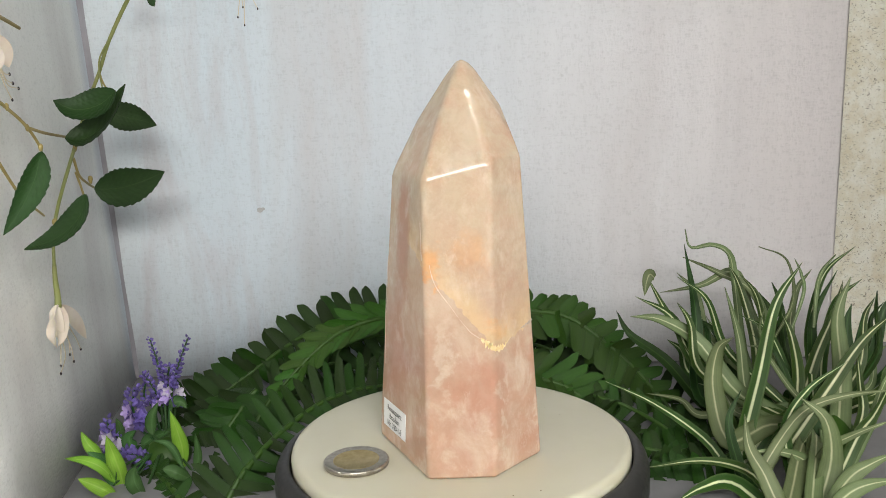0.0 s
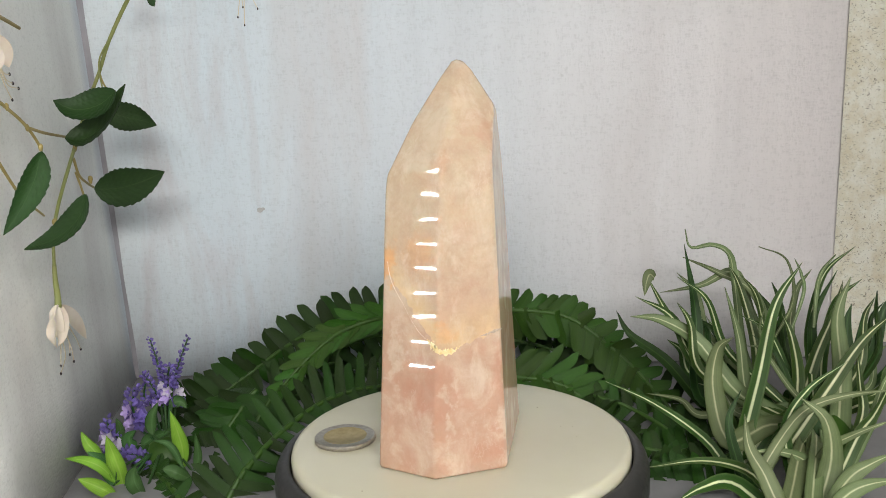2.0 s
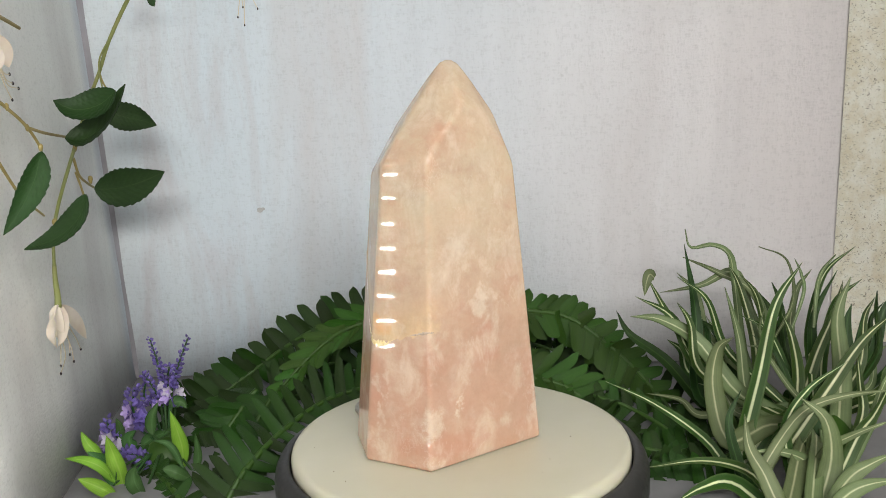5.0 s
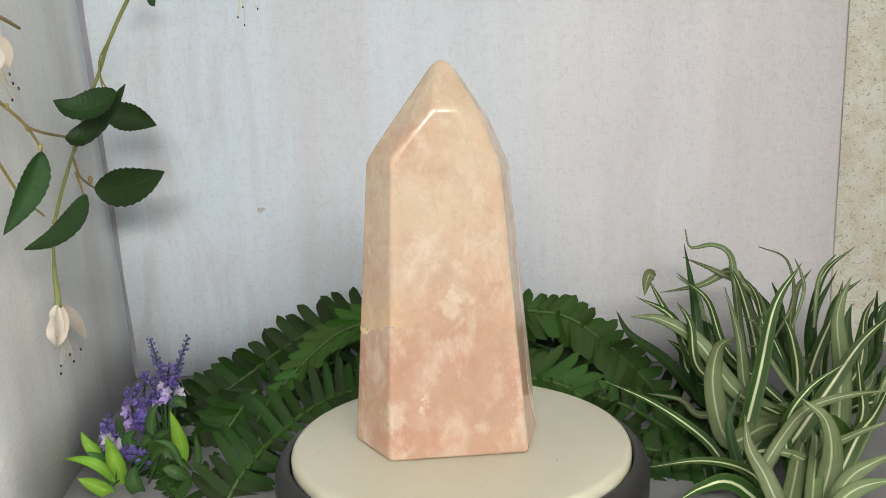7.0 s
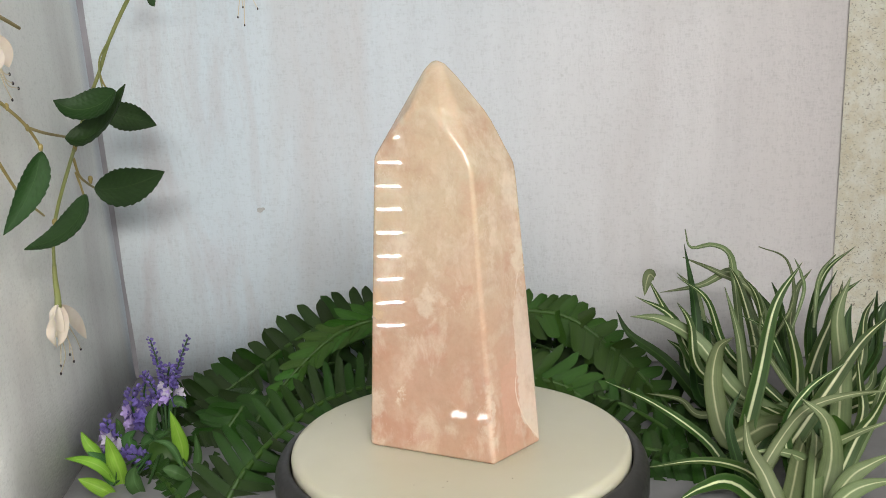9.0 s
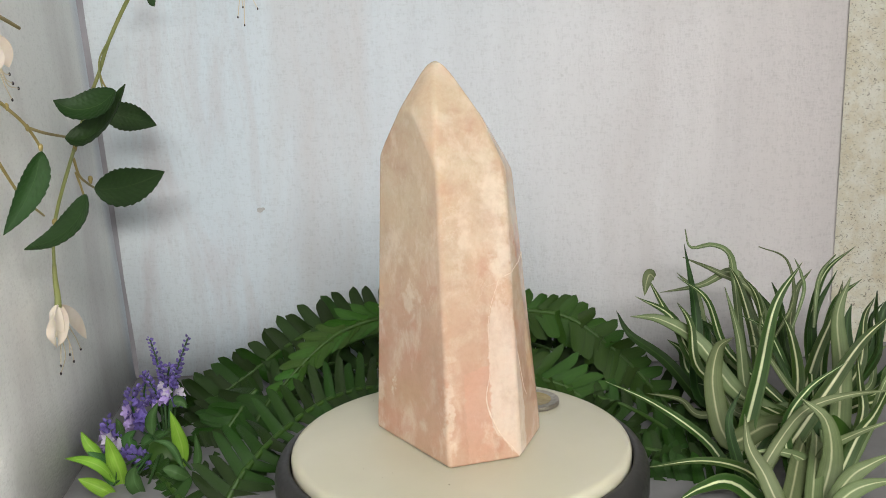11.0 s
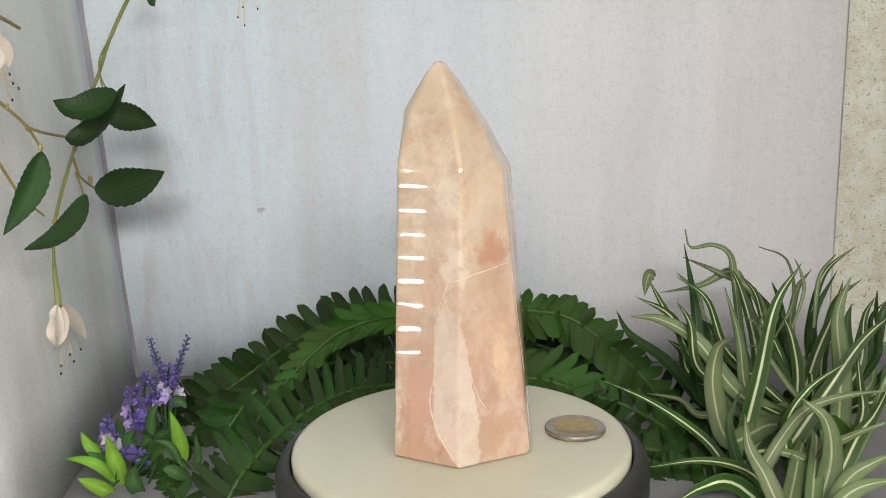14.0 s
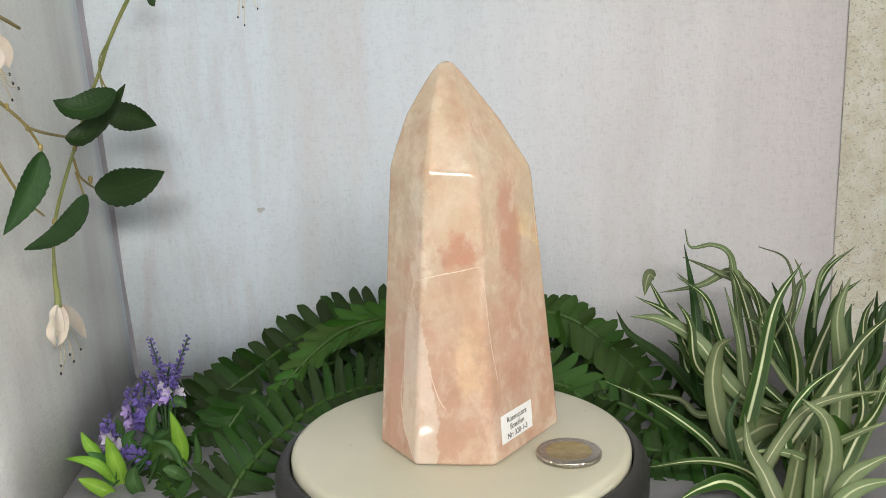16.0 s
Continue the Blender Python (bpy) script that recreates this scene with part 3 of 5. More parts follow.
# ---- plants: materials ----
def leaf_mat(name, edge, mid, stripe, stripe_half, rough=0.45, vein=0.0, random_tint=0.35):
    """A leaf coloured across its width, with fine lengthwise streaks."""
    m, nt, b = nodes_of(name)
    tc = nt.nodes.new("ShaderNodeTexCoord")
    sep = nt.nodes.new("ShaderNodeSeparateXYZ")
    nt.links.new(tc.outputs["UV"], sep.inputs[0])
    off = calc(nt, "ABSOLUTE", calc(nt, "SUBTRACT", sep.outputs["X"], 0.5))
    mp = nt.nodes.new("ShaderNodeMapping")
    mp.inputs["Scale"].default_value = (14, 1.2, 1)
    nt.links.new(tc.outputs["UV"], mp.inputs["Vector"])
    info = nt.nodes.new("ShaderNodeObjectInfo")
    shift = nt.nodes.new("ShaderNodeVectorMath")
    shift.operation = "ADD"
    nt.links.new(mp.outputs["Vector"], shift.inputs[0])
    nt.links.new(info.outputs["Random"], shift.inputs[1])
    streak = noise_tex(nt, shift.outputs[0], 1.6, 4.0)
    wob = calc(nt, "MULTIPLY_ADD", streak, 0.10, off)
    across = ramp(nt, wob, [(max(0.0, stripe_half), stripe), (stripe_half + 0.07, mid), (0.40, mid), (0.54, edge)])
    blotch = noise_tex(nt, coords(nt), 90.0, 4.0)
    across = mix(nt, 0.6, across, ramp(nt, blotch, [(0.3, grey(0.62)), (0.7, grey(1.0))]), "MULTIPLY")
    across = mix(nt, 0.5, across, ramp(nt, streak, [(0.3, grey(0.6)), (0.7, grey(1.0))]), "MULTIPLY")
    height = streak
    if vein:
        w = nt.nodes.new("ShaderNodeTexWave")
        w.inputs["Scale"].default_value, w.inputs["Distortion"].default_value, w.inputs["Detail"].default_value = vein, 2.5, 3.0
        mv = nt.nodes.new("ShaderNodeMapping")
        nt.links.new(tc.outputs["UV"], mv.inputs["Vector"])
        slant = calc(nt, "SUBTRACT", sep.outputs["Y"], calc(nt, "MULTIPLY", off, 0.55))
        comb = nt.nodes.new("ShaderNodeCombineXYZ")
        nt.links.new(slant, comb.inputs[0])
        nt.links.new(comb.outputs[0], w.inputs["Vector"])
        across = mix(nt, 0.4, across, ramp(nt, w.outputs["Fac"], [(0.02, (1.0, 1.0, 0.8)), (0.12, grey(0.72))]), "MULTIPLY")
        height = calc(nt, "ADD", streak, calc(nt, "MULTIPLY", w.outputs["Fac"], 0.35))
    h = nt.nodes.new("ShaderNodeHueSaturation")
    nt.links.new(calc(nt, "MULTIPLY_ADD", info.outputs["Random"], random_tint, 1.0 - random_tint / 2), h.inputs["Value"])
    nt.links.new(calc(nt, "MULTIPLY_ADD", info.outputs["Random"], 0.03, 0.485), h.inputs["Hue"])
    nt.links.new(across, h.inputs["Color"])
    nt.links.new(h.outputs["Color"], b.inputs["Base Color"])
    nt.links.new(calc(nt, "MULTIPLY_ADD", streak, 0.2, rough - 0.1), b.inputs["Roughness"])
    b.inputs["Specular IOR Level"].default_value = 0.3
    bump(nt, b, height, 0.5, 0.0004)
    return m


MAT_SPIDER_DARK = leaf_mat("striped_leaf_dark", (0.075, 0.125, 0.03), (0.032, 0.082, 0.010), (0.66, 0.70, 0.42), 0.10)
MAT_SPIDER_DEEP = leaf_mat("striped_leaf_deep", (0.035, 0.080, 0.02), (0.018, 0.052, 0.007), (0.05, 0.12, 0.02), 0.05)
MAT_SPIDER_PALE = leaf_mat("striped_leaf_pale", (0.115, 0.165, 0.06), (0.18, 0.24, 0.11), (0.58, 0.61, 0.38), 0.06)
MAT_FERN = leaf_mat("fern_leaflet", (0.014, 0.046, 0.003), (0.021, 0.064, 0.005), (0.030, 0.082, 0.008), 0.02, 0.5, 9.0, 0.8)
MAT_FERN_LIGHT = leaf_mat("fern_leaflet_fresh", (0.034, 0.10, 0.009), (0.046, 0.135, 0.012), (0.085, 0.20, 0.025), 0.02, 0.5, 9.0, 0.4)
# brighter copy of the fern green, for the fronds that catch the light
MAT_FERN_LIT = leaf_mat("fern_leaflet_lit", (0.026, 0.078, 0.006), (0.036, 0.10, 0.008), (0.055, 0.135, 0.014), 0.02, 0.5, 9.0, 0.6)
MAT_FERN_STEM = surface("fern_stem", (0.026, 0.072, 0.006), (0.040, 0.10, 0.010), 60.0, 0.5, relief=0.0003)
MAT_VINE_LEAF = leaf_mat("vine_leaf", (0.016, 0.048, 0.010), (0.022, 0.062, 0.012), (0.09, 0.16, 0.05), 0.004, 0.55, 3.2, 0.35)
MAT_VINE_STEM = surface("vine_stem", (0.16, 0.20, 0.05), (0.26, 0.27, 0.09), 50.0, 0.5, relief=0.0004)
MAT_TWIG = surface("tan_twig", (0.26, 0.20, 0.06), (0.38, 0.30, 0.11), 60.0, 0.5, relief=0.0003)
MAT_PETAL = surface("cream_petal", (0.74, 0.62, 0.52), (0.86, 0.78, 0.68), 90.0, 0.5, grain=(1, 1, 0.2), relief=0.0003, sub=0.2)
MAT_STAMEN = surface("pale_stamen", (0.62, 0.52, 0.36), (0.74, 0.66, 0.50), 90.0, 0.5)
MAT_ANTHER = surface("dark_anther", (0.02, 0.015, 0.02), (0.05, 0.035, 0.04), 90.0, 0.6)
MAT_LAV = surface("purple_floret", (0.10, 0.07, 0.31), (0.23, 0.17, 0.50), 260.0, 0.6, random_tint=0.7, relief=0.0005)
MAT_LAV_PALE = surface("lilac_petal", (0.30, 0.20, 0.52), (0.52, 0.42, 0.70), 200.0, 0.6, random_tint=0.5)
MAT_BRIGHT_LEAF = leaf_mat("bright_lance_leaf", (0.18, 0.38, 0.04), (0.28, 0.54, 0.06), (0.38, 0.62, 0.11), 0.05, 0.45)
MAT_DULL_LEAF = leaf_mat("dull_lance_leaf", (0.04, 0.11, 0.03), (0.07, 0.17, 0.05), (0.12, 0.24, 0.09), 0.04, 0.5)


# ---- plants: shapes ----
def curve_through(points, n):
    """n+1 points of a smooth path through the given ones."""
    p = [Vector(q) for q in points]
    p = [p[0] * 2 - p[1]] + p + [p[-1] * 2 - p[-2]]
    out = []
    for k in range(n + 1):
        s = k / n * (len(p) - 3)
        i = min(int(s), len(p) - 4)
        t = s - i
        a, b, c, d = p[i:i + 4]
        out.append(0.5 * ((2 * b) + (c - a) * t + (2 * a - 5 * b + 4 * c - d) * t * t + (3 * b - a - 3 * c + d) * t ** 3))
    return out


def tube(bm, pts, r0, r1, sides=7):
    rings = []
    for k, p in enumerate(pts):
        d = (pts[min(k + 1, len(pts) - 1)] - pts[max(k - 1, 0)]).normalized()
        a = d.orthogonal().normalized() if k == 0 else (rings[-1][1] - d * rings[-1][1].dot(d)).normalized()
        b = d.cross(a)
        r = r0 + (r1 - r0) * k / (len(pts) - 1)
        rings.append(([bm.verts.new(p + (a * math.cos(2 * math.pi * s / sides) + b * math.sin(2 * math.pi * s / sides)) * r) for s in range(sides)], a))
    for (a, _), (b, _) in zip(rings, rings[1:]):
        for s in range(sides):
            bm.faces.new((a[s], a[(s + 1) % sides], b[(s + 1) % sides], b[s]))
    bm.faces.new(rings[0][0][::-1])
    bm.faces.new(rings[-1][0])
    return bm


def blade(bm, pts, width, facing, outline, cup=0.15, twist=0.0, thick=0.0004, tooth=0.0, fold=0.0, cut=0.0):
    """A leaf along a path: outline(s) gives the share of the width at s from base 0 to tip 1."""
    uv = bm.loops.layers.uv.verify()
    n, across = len(pts) - 1, (-0.5, -0.25, 0.0, 0.25, 0.5)
    top, low = [], []
    for k, p in enumerate(pts):
        s = k / n
        d = (pts[min(k + 1, n)] - pts[max(k - 1, 0)]).normalized()
        f = Matrix.Rotation(twist * s, 3, d) @ Vector(facing)
        side = d.cross(f)
        side = side.normalized() if side.length > 1e-4 else d.orthogonal().normalized()
        up = side.cross(d)
        w = width * max(outline(s), 0.02) * (1 + (tooth if k % 2 else -tooth))
        row, under = [], []
        for x in across:
            q = p + side * (x * w) + d * (cut * x * w * s ** 4) + up * (cup * w * (4 * x * x) - fold * w * (1 - abs(2 * x)))
            row.append(bm.verts.new(q))
            under.append(bm.verts.new(q - up * thick))
        top.append(row)
        low.append(under)
    for rows, flip in ((top, False), (low, True)):
        for k in range(n):
            for i in range(4):
                q = [rows[k][i], rows[k][i + 1], rows[k + 1][i + 1], rows[k + 1][i]]
                t = [(across[i] + 0.5, k / n), (across[i + 1] + 0.5, k / n), (across[i + 1] + 0.5, (k + 1) / n), (across[i] + 0.5, (k + 1) / n)]
                if flip:
                    q, t = q[::-1], t[::-1]
                for loop, c in zip(bm.faces.new(q).loops, t):
                    loop[uv].uv = c
    for k in range(n):
        for i in (0, 4):
            q = [bm.verts.new(v.co) for v in (top[k][i], low[k][i], low[k + 1][i], top[k + 1][i])]
            for loop in bm.faces.new(q if i else q[::-1]).loops:
                loop[uv].uv = (i / 4, k / n)
    return bm


def strap(s):
    return min(1.0, 0.55 + 1.6 * s) * (1 - max(0.0, (s - 0.42) / 0.58) ** 1.9)


def lance(s):
    return math.sin(math.pi * min(1.0, s ** 0.8)) ** 0.8


def toothed(s):
    """A pointed oval with forward teeth."""
    tooth = (1.0 - (s * 11.0) % 1.0) * 0.11
    return math.sin(math.pi * s ** 0.78) ** 0.85 * (0.95 + tooth)


def leaflet(s):
    """Straight sides, a joined foot and a blunt cut end."""
    return (1.0 + 0.06 * math.sin(5.0 * s) - 0.18 * s) * (1 - 0.42 * max(0.0, (s - 0.86) / 0.14) ** 1.2) * min(1.15, 0.98 + max(0.0, 0.16 - s) * 2)


crystal_details()


# ---- fern ----
def pinna_mesh(name, material, bend):
    bm = bmesh.new()
    pts = [Vector((0.02 * math.sin(3 * s) * bend, s, -0.16 * bend * s * s)) for s in [k / 11 for k in range(12)]]
    blade(bm, pts, 0.34, (0, 0, 1), leaflet, 0.03, 0.30 * bend, 0.008, 0.02, 0.02, 0.9 if bend > 0.5 else -0.8)
    return mesh_of(name, bm, material)


PINNAE = [pinna_mesh("pinna", MAT_FERN, b) for b in (-0.6, 0.3, 1.0, 1.8)]
PINNAE_LIGHT = [pinna_mesh("pinna", MAT_FERN_LIGHT, b) for b in (-0.4, 0.6, 1.4)]
PINNAE_LIT = [pinna_mesh("pinna", MAT_FERN_LIT, b) for b in (-0.5, 0.4, 1.2)]
FERN = tagged(new("fern"), "dark green artificial fern with long arching fronds", "fern")
FERN.location = (0.0, 0.14, TABLE_Z)
bpy.context.view_layer.update()


def frond(points, up_len, down_len, count, facing=(0, -1, 0.25), meshes=None, joined=False, lean=0.35, seed=0, taper=0.55, wide=0.0064):
    """A rachis with leaflets on both sides; up_len and down_len are the leaflets' lengths on either side."""
    rng = random.Random(seed)
    pts = [p - Vector(FERN.location) for p in curve_through(points, 40)]
    stem = part("frond", tube(bmesh.new(), pts, 0.0017, 0.0009), MAT_FERN_STEM, FERN)
    meshes = meshes or PINNAE
    rest = bmesh.new() if joined else None
    for k in range(count):
        s = (k + 0.5) / count
        i = min(int(s * 40), 39)
        p = pts[i].lerp(pts[i + 1], s * 40 - i)
        d = (pts[i + 1] - pts[i]).normalized()
        f = Vector(facing).normalized()
        side = f.cross(d).normalized()
        size = 1 - taper * s ** 3
        for sign, ln in ((1, up_len), (-1, down_len)):
            if ln <= 0:
                continue
            jig = rng.uniform(-0.13, 0.13)
            along = (side * sign + d * (lean + jig) + f * rng.uniform(-0.25, 0.3)).normalized()
            nrm = (f + side * rng.uniform(-0.45, 0.45) + d * rng.uniform(-0.45, 0.45)).normalized()
            x = along.cross(nrm).normalized()
            z = x.cross(along)
            ln2 = ln * size * rng.uniform(0.88, 1.10)
            m = Matrix((x * wide / 0.34 * 1.15 * min(1.0, 0.35 + ln / 0.02 * 0.65) * size ** 0.5, along * ln2, z * ln2)).transposed().to_4x4()
            m.translation = p + f * 0.0005
            if joined:
                before = len(rest.verts)
                rest.from_mesh(meshes[k % len(meshes)])
                rest.verts.ensure_lookup_table()
                for v in rest.verts[before:]:
                    v.co = m @ v.co
            else:
                ob = new("pinna", meshes[rng.randrange(len(meshes))])
                ob.parent = stem
                ob.matrix_local = m
    if joined:
        tagged(part("foliage", rest, MAT_FERN, stem), kind="stuff")
    return stem


frond([(-0.1162, 0.0350, -0.0498), (-0.1074, 0.0480, -0.0362), (-0.0939, 0.0680, -0.0255), (-0.0770, 0.0900, -0.0185), (-0.0593, 0.1020, -0.0151), (-0.0388, 0.1120, -0.0160), (-0.0166, 0.1150, -0.0171)], 0.0225, 0.0165, 22, wide=0.0052, seed=1, facing=(0.1, -0.8, 0.6), lean=0.30, taper=0.25)
frond([(-0.0068, 0.1850, 0.0082), (-0.0428, 0.1850, 0.0078), (-0.0685, 0.1850, 0.0049), (-0.0909, 0.1850, -0.0019), (-0.1136, 0.1840, -0.0145), (-0.1319, 0.1800, -0.0268), (-0.1485, 0.1700, -0.0368), (-0.1636, 0.1580, -0.0439), (-0.1773, 0.1500, -0.0506)], 0.0135, 0.0175, 26, wide=0.0082, seed=2, lean=0.25, taper=-0.25)
frond([(-0.0259, 0.1400, 0.0176), (-0.0483, 0.1300, 0.0176), (-0.0669, 0.1200, 0.0130), (-0.0820, 0.1100, 0.0033), (-0.0995, 0.1000, -0.0131)], 0.0170, 0.0180, 12, seed=3, meshes=PINNAE_LIGHT, lean=1.7)
frond([(0.0148, 0.1650, 0.0126), (0.0475, 0.1600, 0.0117), (0.0675, 0.1550, 0.0085), (0.0855, 0.1500, -0.0034), (0.1038, 0.1400, -0.0192), (0.1233, 0.1300, -0.0415), (0.1409, 0.1100, -0.0641)], 0.0150, 0.0200, 22, wide=0.0090, meshes=PINNAE_LIT, seed=4, lean=0.55, facing=(-0.15, -1, 0.35))
frond([(0.0221, 0.1200, -0.0160), (0.0458, 0.1150, -0.0164), (0.0626, 0.1100, -0.0212), (0.0807, 0.1050, -0.0358), (0.1001, 0.1000, -0.0577)], 0.0232, 0.0191, 12, seed=5, meshes=PINNAE_LIT, lean=0.9, facing=(-0.1, -0.8, 0.6))
frond([(0.1423, 0.0700, -0.0745), (0.1300, 0.0900, -0.0548), (0.1140, 0.1000, -0.0422), (0.0922, 0.1000, -0.0283), (0.0736, 0.1000, -0.0212)], 0.0178, 0.0178, 10, seed=9, facing=(0, -0.7, 0.7))
frond([(0.1353, 0.0600, -0.0475), (0.1210, 0.0700, -0.0424), (0.1064, 0.0700, -0.0419), (0.0900, 0.0750, -0.0405)], 0.0140, 0.0140, 10, seed=30, facing=(0, -0.6, 0.8))
frond([(0.1435, 0.0500, -0.0581), (0.1210, 0.0500, -0.0514), (0.1042, 0.0500, -0.0479), (0.0902, 0.0500, -0.0444)], 0.0134, 0.0134, 10, seed=31, facing=(0, -0.6, 0.8))
frond([(-0.1312, 0.0300, -0.0453), (-0.1457, 0.0500, -0.0431), (-0.1612, 0.0700, -0.0430), (-0.1702, 0.0800, -0.0377)], 0.0109, 0.0109, 10, seed=32, facing=(0, -0.6, 0.8))
frond([(0.0964, 0.0300, -0.0538), (0.1098, 0.0500, -0.0480), (0.1267, 0.0600, -0.0442), (0.1435, 0.0600, -0.0356)], 0.0134, 0.0134, 10, seed=35, facing=(0, -0.6, 0.8))
frond([(-0.1326, 0.1200, -0.0849), (-0.1227, 0.1600, -0.0594), (-0.0999, 0.1800, -0.0412), (-0.0673, 0.1900, -0.0303), (-0.0336, 0.1900, -0.0275)], 0.0244, 0.0244, 12, seed=20, joined=True)
frond([(-0.1520, 0.1200, -0.0772), (-0.1460, 0.1400, -0.0614), (-0.1290, 0.1600, -0.0480), (-0.0982, 0.1750, -0.0281), (-0.0768, 0.1800, -0.0228)], 0.0238, 0.0238, 12, seed=21, joined=True)
frond([(0.1198, 0.1200, -0.0927), (0.1062, 0.1500, -0.0625), (0.0853, 0.1700, -0.0323), (0.0617, 0.1800, -0.0197), (0.0328, 0.1800, -0.0113)], 0.0240, 0.0240, 12, seed=22, joined=True)
frond([(0.1527, 0.1200, -0.0866), (0.1380, 0.1400, -0.0594), (0.1164, 0.1500, -0.0409), (0.0942, 0.1600, -0.0255), (0.0677, 0.1700, -0.0131)], 0.0234, 0.0234, 12, seed=23, joined=True)
frond([(-0.1105, 0.1200, -0.0573), (-0.0865, 0.1400, -0.0451), (-0.0566, 0.1500, -0.0427), (-0.0184, 0.1500, -0.0439)], 0.0231, 0.0231, 12, seed=24, joined=True)
frond([(0.1106, 0.1100, -0.0735), (0.0885, 0.1300, -0.0537), (0.0633, 0.1400, -0.0427), (0.0295, 0.1400, -0.0381)], 0.0226, 0.0226, 12, seed=25, joined=True)
frond([(-0.0931, 0.1900, -0.0255), (-0.0632, 0.1950, -0.0126), (-0.0331, 0.1950, -0.0097), (0.0339, 0.1950, -0.0118), (0.0703, 0.1900, -0.0192)], 0.0256, 0.0256, 12, seed=26, joined=True)
frond([(0.1400, 0.0400, -0.0588), (0.1180, 0.0400, -0.0493), (0.1029, 0.0450, -0.0490), (0.0903, 0.0500, -0.0535)], 0.0184, 0.0184, 12, seed=28, joined=True)
frond([(0.1419, 0.0700, -0.0618), (0.1182, 0.0700, -0.0516), (0.1019, 0.0750, -0.0503), (0.0881, 0.0800, -0.0490)], 0.0199, 0.0199, 12, seed=29, joined=True)
frond([(0.1794, 0.0900, -0.0662), (0.1580, 0.1000, -0.0568), (0.1329, 0.1000, -0.0527), (0.1047, 0.1000, -0.0419)], 0.0210, 0.0210, 12, seed=30, joined=True)
frond([(0.2286, 0.0900, -0.0710), (0.2124, 0.1100, -0.0561), (0.1905, 0.1200, -0.0459), (0.1644, 0.1200, -0.0383)], 0.0216, 0.0216, 12, seed=33, joined=True)
frond([(-0.1210, 0.1400, -0.0261), (-0.1365, 0.1300, -0.0396), (-0.1465, 0.1200, -0.0526), (-0.1568, 0.1100, -0.0721)], 0.0180, 0.0180, 10, seed=8, facing=(0, -0.7, 0.7))
frond([(-0.1143, 0.0550, -0.0588), (-0.1323, 0.0600, -0.0509), (-0.1509, 0.0640, -0.0498), (-0.1720, 0.0680, -0.0549)], 0.0150, 0.0150, 10, seed=40, facing=(0, -0.6, 0.8))
frond([(-0.1688, 0.1100, -0.0784), (-0.1473, 0.1300, -0.0638), (-0.1286, 0.1400, -0.0546), (-0.1095, 0.1500, -0.0484)], 0.0210, 0.0210, 12, seed=27, joined=True)
frond([(-0.1264, 0.1100, -0.0765), (-0.1513, 0.1200, -0.0701), (-0.1684, 0.1250, -0.0577), (-0.1830, 0.1300, -0.0484)], 0.0200, 0.0200, 12, seed=34, joined=True)
frond([(-0.0795, 0.0900, -0.0581), (-0.0910, 0.0850, -0.0587), (-0.1053, 0.0800, -0.0590), (-0.1212, 0.0800, -0.0683)], 0.0200, 0.0200, 12, seed=36, joined=True)
frond([(-0.1249, 0.1200, -0.0291), (-0.1330, 0.1100, -0.0402), (-0.1402, 0.1000, -0.0525), (-0.1470, 0.0900, -0.0660)], 0.0190, 0.0190, 13, seed=37, joined=True)
frond([(-0.1106, 0.1300, -0.0281), (-0.1216, 0.1150, -0.0444), (-0.1302, 0.1000, -0.0579), (-0.1375, 0.0850, -0.0704)], 0.0190, 0.0190, 13, seed=38, joined=True)
frond([(-0.1410, 0.1400, -0.0416), (-0.1575, 0.1350, -0.0516), (-0.1733, 0.1300, -0.0562), (-0.1873, 0.1250, -0.0624)], 0.0180, 0.0180, 13, seed=39, joined=True)
frond([(0.0612, 0.1000, -0.0273), (0.0789, 0.0950, -0.0422), (0.0933, 0.0900, -0.0569), (0.1033, 0.0800, -0.0720)], 0.0180, 0.0180, 13, seed=41, joined=True)
frond([(0.1191, 0.1200, -0.0402), (0.1296, 0.1100, -0.0603), (0.1365, 0.1000, -0.0729), (0.1398, 0.0900, -0.0815)], 0.0180, 0.0180, 13, seed=42, joined=True)
frond([(-0.1246, 0.1000, -0.0480), (-0.1440, 0.1000, -0.0524), (-0.1635, 0.1000, -0.0569), (-0.1800, 0.1000, -0.0631)], 0.0170, 0.0170, 13, seed=43, joined=True)
frond([(-0.1278, 0.0850, -0.0575), (-0.1493, 0.0850, -0.0569), (-0.1712, 0.0850, -0.0601), (-0.1935, 0.0850, -0.0670)], 0.0150, 0.0150, 12, seed=44, joined=True)
frond([(-0.1007, 0.0600, -0.0556), (-0.1150, 0.0600, -0.0527), (-0.1326, 0.0600, -0.0546), (-0.1505, 0.0600, -0.0588)], 0.0150, 0.0150, 12, seed=45, joined=True)
frond([(0.0914, 0.0550, -0.0529), (0.1155, 0.0600, -0.0530), (0.1430, 0.0650, -0.0578), (0.1673, 0.0600, -0.0639)], 0.0180, 0.0180, 13, seed=46, joined=True)
frond([(0.1081, 0.0750, -0.0728), (0.1394, 0.0800, -0.0698), (0.1775, 0.0850, -0.0702), (0.2141, 0.0850, -0.0746)], 0.0190, 0.0190, 13, seed=47, joined=True)
frond([(-0.1523, 0.1000, -0.0742), (-0.1673, 0.1000, -0.0635), (-0.1860, 0.1000, -0.0595), (-0.2023, 0.1000, -0.0624)], 0.0170, 0.0170, 13, seed=48, joined=True)


